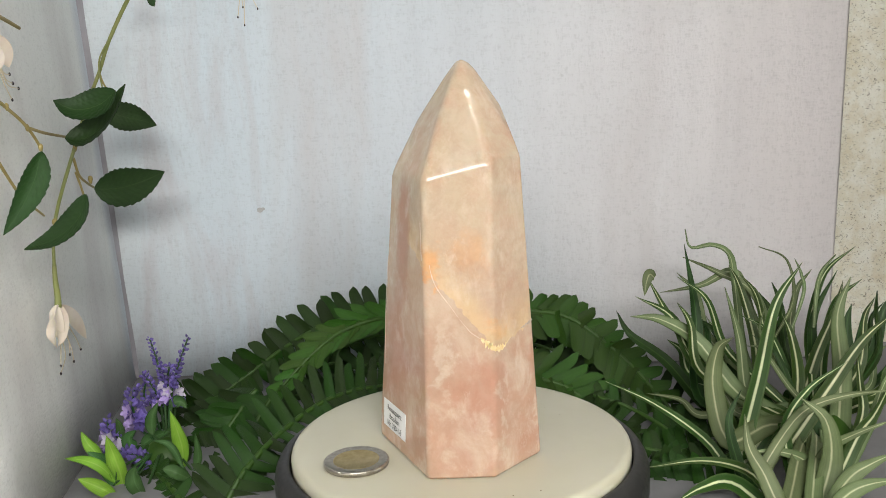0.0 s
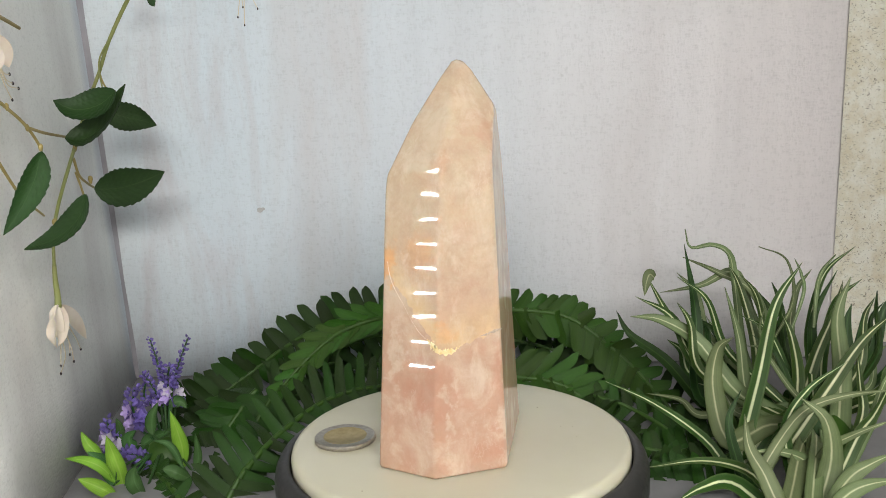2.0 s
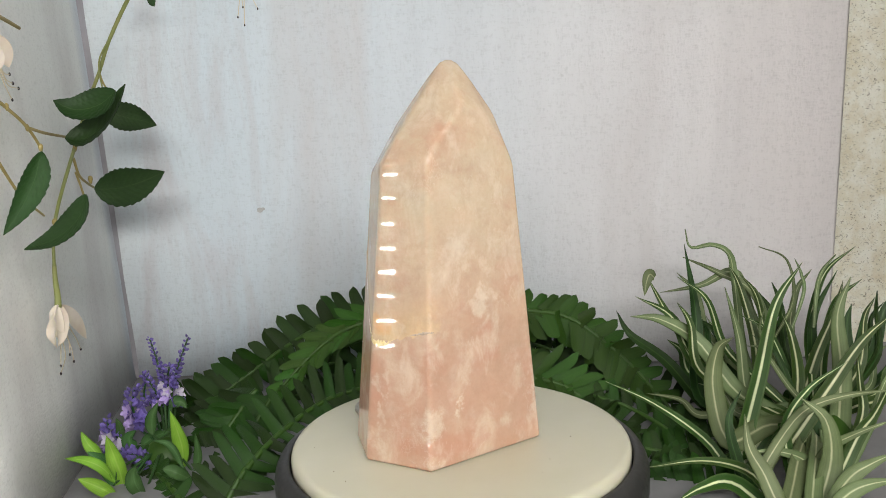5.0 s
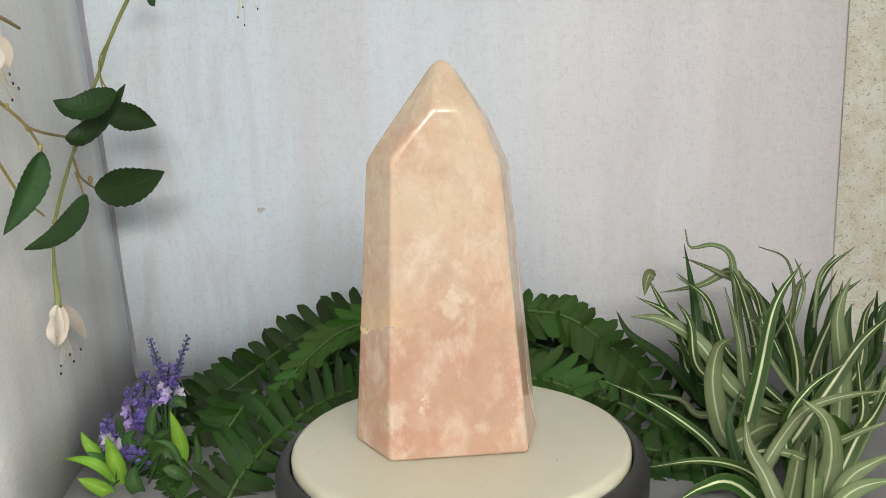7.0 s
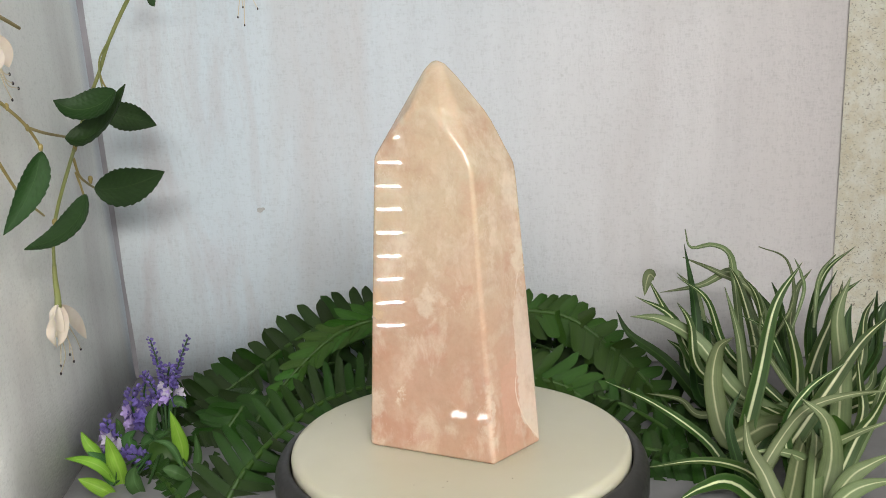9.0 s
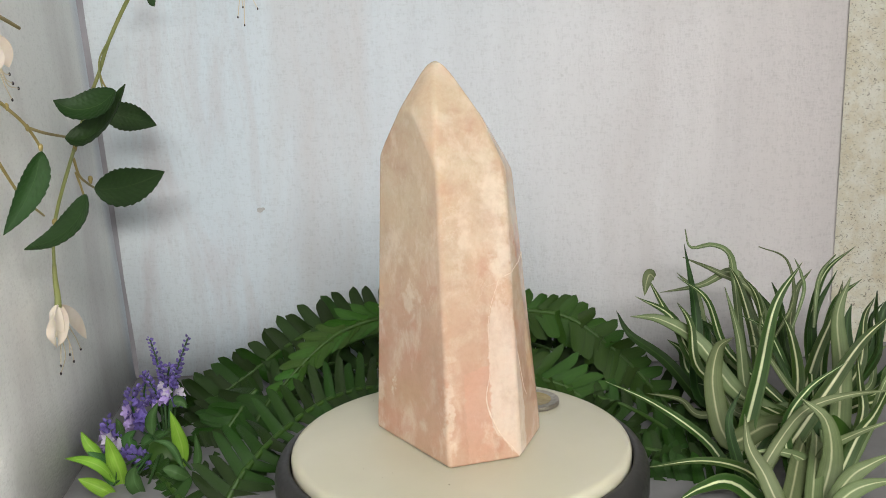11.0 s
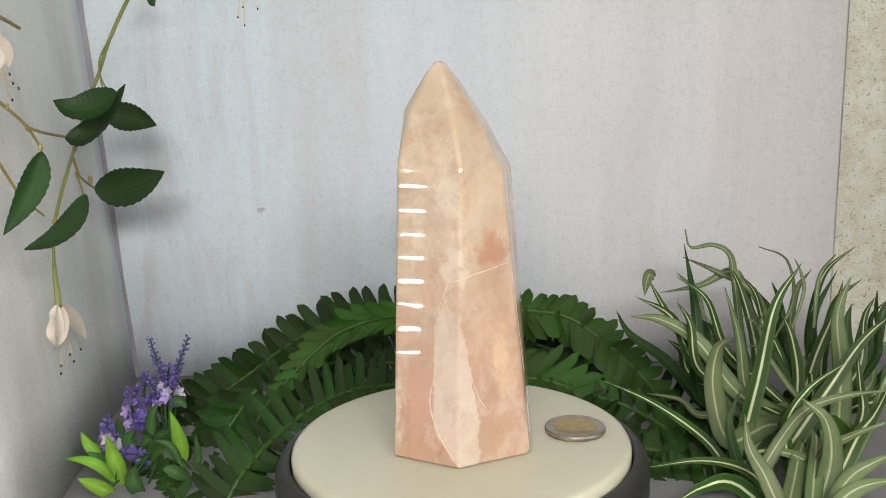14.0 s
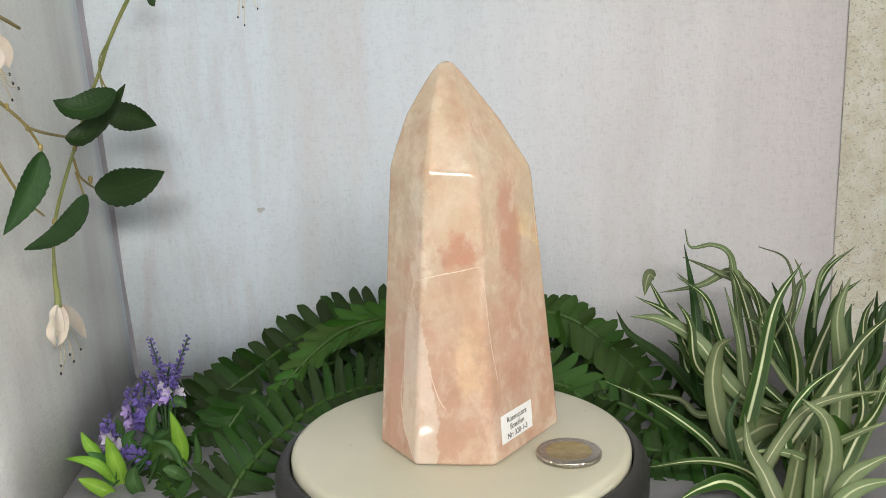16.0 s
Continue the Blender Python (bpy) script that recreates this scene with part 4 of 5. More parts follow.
# ---- striped ribbon-leaf plant ----
SPIDER = tagged(new("spider_plant"), "artificial spider plant with striped arching ribbon leaves", "plant")
SPIDER.location = (0.1850, 0.0750, TABLE_Z)
bpy.context.view_layer.update()
part("crown", lathe(bmesh.new(), [(0, 0), (0.020, 0), (0.022, 0.006), (0.018, 0.014), (0.010, 0.022), (0, 0.026)], 24), MAT_FERN_STEM, SPIDER, "bundled green leaf bases")


def ribbon(points, width, material, twist=0.0, facing=(0, -0.85, 0.5), rooted=True, cup=0.14):
    """One ribbon leaf; a rooted one begins in the crown."""
    base = Vector(SPIDER.location)
    pts = [Vector(p) - base for p in points]
    if rooted:
        p0 = pts[0]
        pts = [Vector((p0.x * 0.08, p0.y * 0.08, 0.012)), Vector((p0.x * 0.55, p0.y * 0.55, max(0.02, p0.z * 0.62)))] + pts
    return part("leaf", blade(bmesh.new(), curve_through(pts, 26), width * 0.88, facing, strap, cup, twist, 0.0005), material, SPIDER)


ribbon([(0.1323, 0.1000, -0.0231), (0.1349, 0.1200, 0.0163), (0.1289, 0.1250, 0.0570)], 0.0097, MAT_SPIDER_DEEP)
ribbon([(0.1671, 0.1300, -0.0145), (0.1627, 0.1400, 0.0305), (0.1597, 0.1420, 0.0470), (0.1497, 0.1420, 0.0527), (0.1373, 0.1420, 0.0517), (0.1341, 0.1420, 0.0628)], 0.0059, MAT_SPIDER_PALE, twist=0.8)
ribbon([(0.1462, 0.0850, -0.0370), (0.1304, 0.0950, -0.0020), (0.1163, 0.1000, 0.0191), (0.1029, 0.1050, 0.0446)], 0.0093, MAT_SPIDER_DARK)
ribbon([(0.1076, 0.1052, 0.0426), (0.1048, 0.1040, 0.0448), (0.1027, 0.1025, 0.0408), (0.1017, 0.1020, 0.0335)], 0.0066, MAT_SPIDER_PALE, rooted=False)
ribbon([(0.1439, 0.0800, -0.0130), (0.1272, 0.0900, 0.0106), (0.1089, 0.0950, 0.0219), (0.0927, 0.0950, 0.0243)], 0.0106, MAT_SPIDER_PALE)
ribbon([(0.1403, 0.1000, -0.0331), (0.1161, 0.1100, -0.0064), (0.0961, 0.1120, 0.0093), (0.0891, 0.1150, 0.0224)], 0.0081, MAT_SPIDER_DEEP)
ribbon([(0.1732, 0.1400, 0.0097), (0.1659, 0.1500, 0.0343), (0.1460, 0.1500, 0.0271), (0.1214, 0.1480, 0.0239)], 0.0068, MAT_SPIDER_PALE)
ribbon([(0.1833, 0.1300, -0.0082), (0.1744, 0.1400, 0.0233), (0.1559, 0.1500, 0.0347), (0.1350, 0.1500, 0.0446)], 0.0068, MAT_SPIDER_PALE)
ribbon([(0.1316, 0.0500, -0.0280), (0.1248, 0.0550, -0.0034), (0.1265, 0.0550, 0.0168), (0.1318, 0.0500, 0.0244)], 0.0123, MAT_SPIDER_PALE)
ribbon([(0.1636, 0.0750, -0.0428), (0.1523, 0.0850, -0.0182), (0.1490, 0.0900, 0.0115), (0.1424, 0.0950, 0.0387)], 0.0095, MAT_SPIDER_PALE)
ribbon([(0.1663, 0.1000, -0.0241), (0.1643, 0.1100, 0.0051), (0.1592, 0.1200, 0.0318), (0.1542, 0.1250, 0.0439)], 0.0075, MAT_SPIDER_DARK)
ribbon([(0.1392, 0.0550, -0.0423), (0.1512, 0.0650, 0.0011), (0.1596, 0.0700, 0.0346), (0.1743, 0.0750, 0.0550)], 0.0100, MAT_SPIDER_DARK)
ribbon([(0.1711, 0.0750, -0.0462), (0.1788, 0.0850, -0.0128), (0.1769, 0.0900, 0.0106), (0.1731, 0.0950, 0.0232)], 0.0091, MAT_SPIDER_DARK)
ribbon([(0.1920, 0.0900, -0.0405), (0.1926, 0.1000, -0.0056), (0.1943, 0.1050, 0.0183), (0.2059, 0.1050, 0.0437)], 0.0083, MAT_SPIDER_DEEP)
ribbon([(0.1765, 0.0850, -0.0443), (0.1910, 0.0950, -0.0040), (0.2034, 0.1000, 0.0225), (0.2069, 0.1000, 0.0386)], 0.0086, MAT_SPIDER_DARK)
ribbon([(0.1911, 0.0650, -0.0362), (0.1940, 0.0700, -0.0020), (0.1931, 0.0750, 0.0263), (0.2013, 0.0800, 0.0455)], 0.0129, MAT_SPIDER_PALE)
ribbon([(0.1705, 0.0500, -0.0351), (0.1783, 0.0550, -0.0080), (0.1937, 0.0600, 0.0073), (0.1987, 0.0600, 0.0324)], 0.0078, MAT_SPIDER_DEEP)
ribbon([(0.1553, 0.0400, -0.0302), (0.1764, 0.0450, -0.0014), (0.1937, 0.0500, 0.0204), (0.2077, 0.0500, 0.0339)], 0.0092, MAT_SPIDER_DARK)
ribbon([(0.1372, 0.0200, -0.0290), (0.1570, 0.0300, -0.0077), (0.1761, 0.0300, 0.0007), (0.2005, 0.0300, 0.0032)], 0.0067, MAT_SPIDER_PALE)
ribbon([(0.1567, 0.0100, -0.0451), (0.1655, 0.0150, -0.0248), (0.1625, 0.0150, -0.0046), (0.1530, 0.0200, 0.0046)], 0.0129, MAT_SPIDER_PALE)
ribbon([(0.1686, 0.0200, -0.0438), (0.1598, 0.0250, -0.0292), (0.1466, 0.0250, -0.0232), (0.1297, 0.0200, -0.0205)], 0.0072, MAT_SPIDER_PALE)
ribbon([(0.1439, 0.0100, -0.0407), (0.1290, 0.0150, -0.0277), (0.1086, 0.0150, -0.0219), (0.0821, 0.0150, -0.0244)], 0.0073, MAT_SPIDER_DARK, facing=(0, -0.5, 0.85))
ribbon([(0.1398, 0.0400, -0.0500), (0.1221, 0.0550, -0.0298), (0.0979, 0.0600, -0.0120), (0.0731, 0.0600, 0.0009)], 0.0065, MAT_SPIDER_DARK)
ribbon([(0.1468, 0.0100, -0.0489), (0.1228, 0.0150, -0.0332), (0.1073, 0.0100, -0.0320), (0.0935, 0.0050, -0.0365)], 0.0098, MAT_SPIDER_DARK)
ribbon([(0.1399, 0.0000, -0.0381), (0.1315, 0.0050, -0.0231), (0.1268, 0.0100, -0.0133), (0.1264, 0.0150, -0.0003)], 0.0097, MAT_SPIDER_PALE)
ribbon([(0.1525, 0.0000, -0.0464), (0.1661, 0.0000, -0.0257), (0.1754, 0.0000, -0.0188), (0.1871, 0.0000, -0.0134)], 0.0095, MAT_SPIDER_PALE)
ribbon([(0.1480, -0.0100, -0.0408), (0.1591, -0.0150, -0.0246), (0.1693, -0.0150, -0.0201), (0.1791, -0.0200, -0.0165)], 0.0091, MAT_SPIDER_PALE)
ribbon([(0.1777, 0.0400, -0.0483), (0.1924, 0.0450, -0.0248), (0.1999, 0.0450, -0.0136), (0.2081, 0.0450, 0.0060)], 0.0082, MAT_SPIDER_DARK)
ribbon([(0.1898, 0.0600, -0.0553), (0.2059, 0.0700, -0.0265), (0.2065, 0.0750, -0.0101), (0.2061, 0.0800, 0.0095)], 0.0074, MAT_SPIDER_DARK)
ribbon([(0.1850, 0.0500, -0.0504), (0.1989, 0.0500, -0.0242), (0.2046, 0.0500, -0.0041), (0.2144, 0.0550, 0.0111)], 0.0064, MAT_SPIDER_PALE)
ribbon([(0.1713, 0.1000, 0.0078), (0.1870, 0.1150, 0.0256), (0.1844, 0.1200, 0.0471), (0.1688, 0.1200, 0.0553)], 0.0026, MAT_SPIDER_PALE, rooted=False, twist=1.0)
ribbon([(0.1789, 0.1000, 0.0076), (0.1903, 0.1100, 0.0299), (0.1887, 0.1100, 0.0410), (0.1849, 0.1100, 0.0497)], 0.0022, MAT_SPIDER_PALE, rooted=False)
ribbon([(0.1924, 0.1000, 0.0134), (0.1952, 0.1050, 0.0325), (0.1999, 0.1100, 0.0423), (0.2072, 0.1100, 0.0514)], 0.0029, MAT_SPIDER_PALE, rooted=False, twist=0.7)
ribbon([(0.1860, 0.0800, -0.0362), (0.1694, 0.0900, -0.0017), (0.1617, 0.0950, 0.0127), (0.1661, 0.1000, 0.0268)], 0.0043, MAT_SPIDER_PALE, twist=0.8)
ribbon([(0.1842, 0.0700, -0.0259), (0.1713, 0.0750, -0.0121), (0.1579, 0.0800, 0.0080), (0.1497, 0.0800, 0.0107)], 0.0041, MAT_SPIDER_PALE)
ribbon([(0.1575, 0.0900, -0.0524), (0.1543, 0.1100, -0.0274), (0.1522, 0.1200, -0.0041), (0.1421, 0.1250, 0.0147)], 0.0082, MAT_SPIDER_PALE)
ribbon([(0.1532, 0.0700, -0.0496), (0.1397, 0.0750, -0.0264), (0.1334, 0.0800, -0.0034), (0.1390, 0.0850, 0.0133)], 0.0069, MAT_SPIDER_DARK)
ribbon([(0.1572, 0.0300, -0.0427), (0.1528, 0.0350, -0.0166), (0.1648, 0.0400, 0.0008), (0.1827, 0.0400, 0.0141)], 0.0068, MAT_SPIDER_DARK)
ribbon([(0.1580, 0.0200, -0.0379), (0.1673, 0.0250, -0.0239), (0.1773, 0.0200, -0.0139), (0.1972, 0.0200, -0.0064)], 0.0065, MAT_SPIDER_PALE)
ribbon([(0.1360, 0.0300, -0.0421), (0.1293, 0.0350, -0.0271), (0.1279, 0.0400, -0.0122), (0.1351, 0.0450, -0.0001)], 0.0068, MAT_SPIDER_DEEP)
for k in range(34):
    rng = random.Random(300 + k)
    a = rng.uniform(-1.0, 1.0)
    h = rng.uniform(0.03, 0.105) * (1 - 0.25 * abs(a))
    x, y = 0.185 + 0.062 * a, 0.092 + rng.uniform(-0.01, 0.05)
    lean = rng.uniform(0.0, 0.022) * (1 if a > 0 else -1)
    ribbon([(x, y, TABLE_Z + h * 0.55), (x + lean * 0.5, y + 0.006, TABLE_Z + h * 0.85), (x + lean * 1.4, y + 0.008, TABLE_Z + h)], rng.uniform(0.0045, 0.0075), (MAT_SPIDER_DEEP, MAT_SPIDER_DARK, MAT_SPIDER_DEEP, MAT_SPIDER_DARK, MAT_SPIDER_PALE)[k % 5], rng.uniform(-0.6, 0.6))


# ---- hanging flower vine ----
VINE = tagged(new("flower_vine"), "hanging artificial fuchsia vine with toothed green leaves", "plant")
VINE.location = (-0.1901, 0.1900, 0.2273)
bpy.context.view_layer.update()


def at_vine(points):
    return [Vector(p) - Vector(VINE.location) for p in points]


def vine_stem(points, r0, r1, material):
    part("stem", tube(bmesh.new(), curve_through(at_vine(points), 24), r0, r1, 8), material, VINE)


def vine_leaf(points, width, facing, fold=0.1):
    part("leaf", blade(bmesh.new(), curve_through(at_vine(points), 44), width, facing, toothed, 0.03, 0.2, 0.0004, 0.0, fold), MAT_VINE_LEAF, VINE)


def petal(points, width, facing):
    part("petal", blade(bmesh.new(), curve_through(at_vine(points), 14), width * 0.74, facing, lance, 0.16, 0.0, 0.0005), MAT_PETAL, VINE)


def stamen(points):
    pts = curve_through(at_vine(points), 10)
    part("stamen", tube(bmesh.new(), pts, 0.00028, 0.0002, 5), MAT_STAMEN, VINE)
    bm = bmesh.new()
    bmesh.ops.create_icosphere(bm, subdivisions=2, radius=0.0006)
    for v in bm.verts:
        v.co = Vector((v.co.x * 0.8, v.co.y * 0.8, v.co.z * 1.4)) + pts[-1]
    part("anther", bm, MAT_ANTHER, VINE)


vine_stem([(-0.1781, 0.1850, 0.2262), (-0.1924, 0.1850, 0.2070), (-0.2067, 0.1850, 0.1826), (-0.2145, 0.1850, 0.1643), (-0.2158, 0.1702, 0.1490), (-0.2072, 0.1238, 0.1222), (-0.1986, 0.0796, 0.0967), (-0.1951, 0.0628, 0.0820), (-0.1938, 0.0573, 0.0685)], 0.0013, 0.0008, MAT_VINE_STEM)
vine_stem([(-0.2034, 0.1850, 0.1875), (-0.2120, 0.1820, 0.1726), (-0.2119, 0.1810, 0.1574), (-0.2085, 0.1790, 0.1488)], 0.0006, 0.0005, MAT_VINE_STEM)
vine_stem([(-0.2142, 0.1850, 0.1643), (-0.2121, 0.1850, 0.1574), (-0.2061, 0.1820, 0.1504)], 0.0007, 0.0005, MAT_TWIG)
vine_stem([(-0.1835, -0.0042, 0.1516), (-0.1860, 0.0159, 0.1448), (-0.1881, 0.0347, 0.1368), (-0.1892, 0.0468, 0.1279), (-0.1893, 0.0494, 0.1226)], 0.0008, 0.0006, MAT_TWIG)
vine_stem([(-0.1881, 0.0360, 0.1357), (-0.1927, 0.0618, 0.1323), (-0.1982, 0.0922, 0.1295), (-0.2011, 0.1047, 0.1284)], 0.0008, 0.0006, MAT_TWIG)
vine_stem([(-0.1826, -0.0070, 0.1306), (-0.1837, 0.0032, 0.1198), (-0.1863, 0.0210, 0.1061), (-0.1901, 0.0459, 0.0948)], 0.0008, 0.0005, MAT_TWIG)
vine_stem([(-0.2058, 0.1178, 0.1169), (-0.2057, 0.1221, 0.1073), (-0.2070, 0.1347, 0.1014), (-0.2093, 0.1521, 0.0963)], 0.0008, 0.0006, MAT_TWIG)
vine_stem([(-0.2048, 0.1164, 0.1093), (-0.2047, 0.1205, 0.1012), (-0.2044, 0.1222, 0.0963)], 0.0007, 0.0006, MAT_TWIG)
vine_stem([(-0.1877, 0.0153, 0.1837), (-0.1900, 0.0317, 0.1819), (-0.1922, 0.0480, 0.1797)], 0.0010, 0.0008, MAT_TWIG)
vine_leaf([(-0.1662, 0.0848, 0.1516), (-0.1760, 0.0836, 0.1459), (-0.1870, 0.0824, 0.1440), (-0.1965, 0.0818, 0.1477)], 0.0165, (0.05, -1.0, 0.5), 0.16)
vine_leaf([(-0.1981, 0.0935, 0.1285), (-0.1878, 0.0941, 0.1307), (-0.1756, 0.0953, 0.1406), (-0.1653, 0.0959, 0.1548)], 0.0150, (-0.5, -0.8, 0.5), 0.22)
vine_leaf([(-0.2052, 0.1630, 0.1417), (-0.1948, 0.1624, 0.1384), (-0.1841, 0.1618, 0.1357), (-0.1738, 0.1612, 0.1321)], 0.0165, (0.0, -1.0, 0.3), 0.12)
vine_leaf([(-0.2071, 0.1431, 0.0972), (-0.1929, 0.1413, 0.0973), (-0.1783, 0.1401, 0.1008), (-0.1643, 0.1395, 0.1062)], 0.0215, (0.05, -1.0, 0.05), 0.06)
vine_leaf([(-0.1543, -0.0224, 0.1277), (-0.1571, -0.0236, 0.1177), (-0.1630, -0.0248, 0.1073), (-0.1714, -0.0254, 0.0966)], 0.0098, (0.75, -0.9, 0.1), 0.30)
vine_leaf([(-0.1542, 0.0111, 0.1076), (-0.1593, 0.0093, 0.0980), (-0.1687, 0.0081, 0.0903), (-0.1813, 0.0072, 0.0855)], 0.0120, (-0.25, -1.0, 0.45), 0.16)
vine_leaf([(-0.1782, 0.1810, 0.2107), (-0.1772, 0.1810, 0.2074), (-0.1762, 0.1810, 0.2041), (-0.1750, 0.1810, 0.2021)], 0.0050, (0, -1, 0.2), 0.10)
vine_stem([(-0.1940, 0.0580, 0.0695), (-0.1935, 0.0562, 0.0623), (-0.1931, 0.0557, 0.0540), (-0.1928, 0.0543, 0.0487)], 0.0010, 0.0018, MAT_VINE_STEM)
petal([(-0.1930, 0.0551, 0.0504), (-0.1900, 0.0419, 0.0449), (-0.1890, 0.0377, 0.0383), (-0.1897, 0.0417, 0.0322)], 0.0084, (-0.4, -0.9, 0.1))
petal([(-0.1931, 0.0570, 0.0500), (-0.1917, 0.0557, 0.0426), (-0.1906, 0.0504, 0.0355), (-0.1898, 0.0443, 0.0325)], 0.0070, (0.4, -0.9, 0.1))
petal([(-0.1937, 0.0603, 0.0486), (-0.1944, 0.0701, 0.0409), (-0.1953, 0.0792, 0.0325), (-0.1964, 0.0882, 0.0232)], 0.0084, (0.3, -0.8, 0.5))
petal([(-0.1924, 0.0521, 0.0506), (-0.1929, 0.0506, 0.0454), (-0.1929, 0.0521, 0.0365), (-0.1928, 0.0543, 0.0319)], 0.0092, (0.0, 1.0, 0.1))
stamen([(-0.1919, 0.0511, 0.0368), (-0.1912, 0.0487, 0.0290), (-0.1905, 0.0454, 0.0221)])
stamen([(-0.1929, 0.0588, 0.0346), (-0.1933, 0.0638, 0.0258), (-0.1933, 0.0650, 0.0181)])
stamen([(-0.1929, 0.0584, 0.0376), (-0.1932, 0.0619, 0.0293), (-0.1929, 0.0608, 0.0230)])
stamen([(-0.1937, 0.0639, 0.0375), (-0.1948, 0.0729, 0.0282), (-0.1953, 0.0781, 0.0206)])
stamen([(-0.1921, 0.0530, 0.0334), (-0.1919, 0.0540, 0.0245), (-0.1901, 0.0438, 0.0187)])
petal([(-0.1871, 0.0146, 0.1747), (-0.1869, 0.0185, 0.1708), (-0.1876, 0.0233, 0.1665), (-0.1882, 0.0270, 0.1615)], 0.0115, (0.3, -0.9, 0.1))
petal([(-0.1864, 0.0090, 0.1742), (-0.1856, 0.0095, 0.1687), (-0.1861, 0.0138, 0.1644), (-0.1868, 0.0177, 0.1607)], 0.0102, (0.3, -0.9, 0.1))
stamen([(-0.1871, 0.0161, 0.1634), (-0.1876, 0.0214, 0.1589), (-0.1886, 0.0275, 0.1587)])
stamen([(-0.1871, 0.0171, 0.1630), (-0.1877, 0.0220, 0.1566), (-0.1888, 0.0298, 0.1549)])
stamen([(-0.1871, 0.0161, 0.1629), (-0.1879, 0.0236, 0.1543), (-0.1895, 0.0355, 0.1528)])
stamen([(-0.1867, 0.0145, 0.1628), (-0.1872, 0.0196, 0.1542), (-0.1880, 0.0260, 0.1479)])
stamen([(-0.1246, 0.1950, 0.2191), (-0.1271, 0.1950, 0.2058), (-0.1289, 0.1950, 0.1955)])
stamen([(-0.1232, 0.1950, 0.2190), (-0.1244, 0.1950, 0.2041), (-0.1251, 0.1950, 0.1906)])
stamen([(-0.1239, 0.1950, 0.2191), (-0.1255, 0.1950, 0.2074), (-0.1253, 0.1950, 0.2014)])
stamen([(-0.1219, 0.1950, 0.2190), (-0.1193, 0.1950, 0.2072), (-0.1163, 0.1950, 0.2001)])
petal([(-0.1232, 0.1950, 0.2290), (-0.1229, 0.1950, 0.2240), (-0.1219, 0.1950, 0.2190), (-0.1195, 0.1950, 0.2129)], 0.0110, (0.1, -0.9, 0.2))
vine_stem([(-0.1637, 0.1850, 0.2418), (-0.1432, 0.1850, 0.2443), (-0.1290, 0.1950, 0.2423), (-0.1233, 0.1950, 0.2277)], 0.0008, 0.0008, MAT_VINE_STEM)
vine_stem([(-0.1781, 0.1850, 0.2262), (-0.1711, 0.1850, 0.2356), (-0.1637, 0.1850, 0.2418)], 0.0013, 0.0009, MAT_VINE_STEM)
vine_stem([(-0.1859, 0.0054, 0.1740), (-0.1859, 0.0034, 0.1825), (-0.1875, 0.0127, 0.1924), (-0.2056, 0.0988, 0.2199), (-0.2046, 0.1850, 0.2401), (-0.1781, 0.1850, 0.2262)], 0.0008, 0.0008, MAT_TWIG)
vine_stem([(-0.1835, -0.0042, 0.1516), (-0.1832, -0.0088, 0.1601), (-0.1850, -0.0003, 0.1735)], 0.0008, 0.0008, MAT_TWIG)
vine_stem([(-0.1826, -0.0070, 0.1306), (-0.1819, -0.0138, 0.1407), (-0.1835, -0.0042, 0.1516)], 0.0008, 0.0008, MAT_TWIG)


def node(place, r):
    """A swollen joint of the stem."""
    bm = bmesh.new()
    bmesh.ops.create_icosphere(bm, subdivisions=2, radius=r)
    for v in bm.verts:
        v.co = Vector((v.co.x, v.co.y, v.co.z * 1.9)) * (1 + 0.12 * math.sin(v.co.z * 3000)) + at_vine([place])[0]
    part("node", bm, MAT_TWIG, VINE)


for k, place in enumerate([(-0.2142, 0.1850, 0.1643), (-0.2061, 0.1220, 0.1222), (-0.2031, 0.1300, 0.1039), (-0.1881, 0.0360, 0.1355), (-0.1890, 0.0480, 0.1260), (-0.1947, 0.0650, 0.0887), (-0.1856, 0.0160, 0.1448)]):
    node(place, 0.0009 + 0.0002 * (k % 3))


# ---- lavender clump ----
LAVENDER = tagged(new("lavender_bunch"), "artificial purple lavender bunch with bright green lance leaves", "plant")
LAVENDER.location = (-0.158, 0.085, TABLE_Z)
bpy.context.view_layer.update()
part("foot", lathe(bmesh.new(), [(0, 0), (0.012, 0), (0.013, 0.004), (0.009, 0.010), (0, 0.013)], 20), MAT_FERN_STEM, LAVENDER)


def floret_mesh(name, material):
    """A small five-lobed bud."""
    bm = bmesh.new()
    for k in range(5):
        a = 2 * math.pi * k / 5
        pts = [Vector((math.cos(a) * r, math.sin(a) * r, z)) for r, z in ((0.05, 0.0), (0.35, 0.35), (0.62, 0.75), (0.85, 0.85))]
        blade(bm, pts, 0.62, (math.cos(a) * -0.4, math.sin(a) * -0.4, 1), lance, 0.25, 0.0, 0.10)
    return mesh_of(name, bm, material)


MAT_LAV_WHITE = surface("white_petal", (0.46, 0.41, 0.56), (0.62, 0.58, 0.68), 200.0, 0.6)
FLORETS = [floret_mesh("floret", m) for m in (MAT_LAV, MAT_LAV, MAT_LAV_PALE, MAT_LAV_PALE, MAT_LAV_PALE, MAT_LAV_WHITE)]


def bud_mesh(name, material):
    bm = bmesh.new()
    bmesh.ops.create_icosphere(bm, subdivisions=2, radius=0.5)
    for v in bm.verts:
        v.co = Vector((v.co.x * 0.8, v.co.y * 0.8, v.co.z * 1.25 + 0.4)) * (1 + 0.15 * math.sin(9 * v.co.x + 5 * v.co.z))
    return mesh_of(name, bm, material)


BUD = bud_mesh("bud", MAT_LAV)


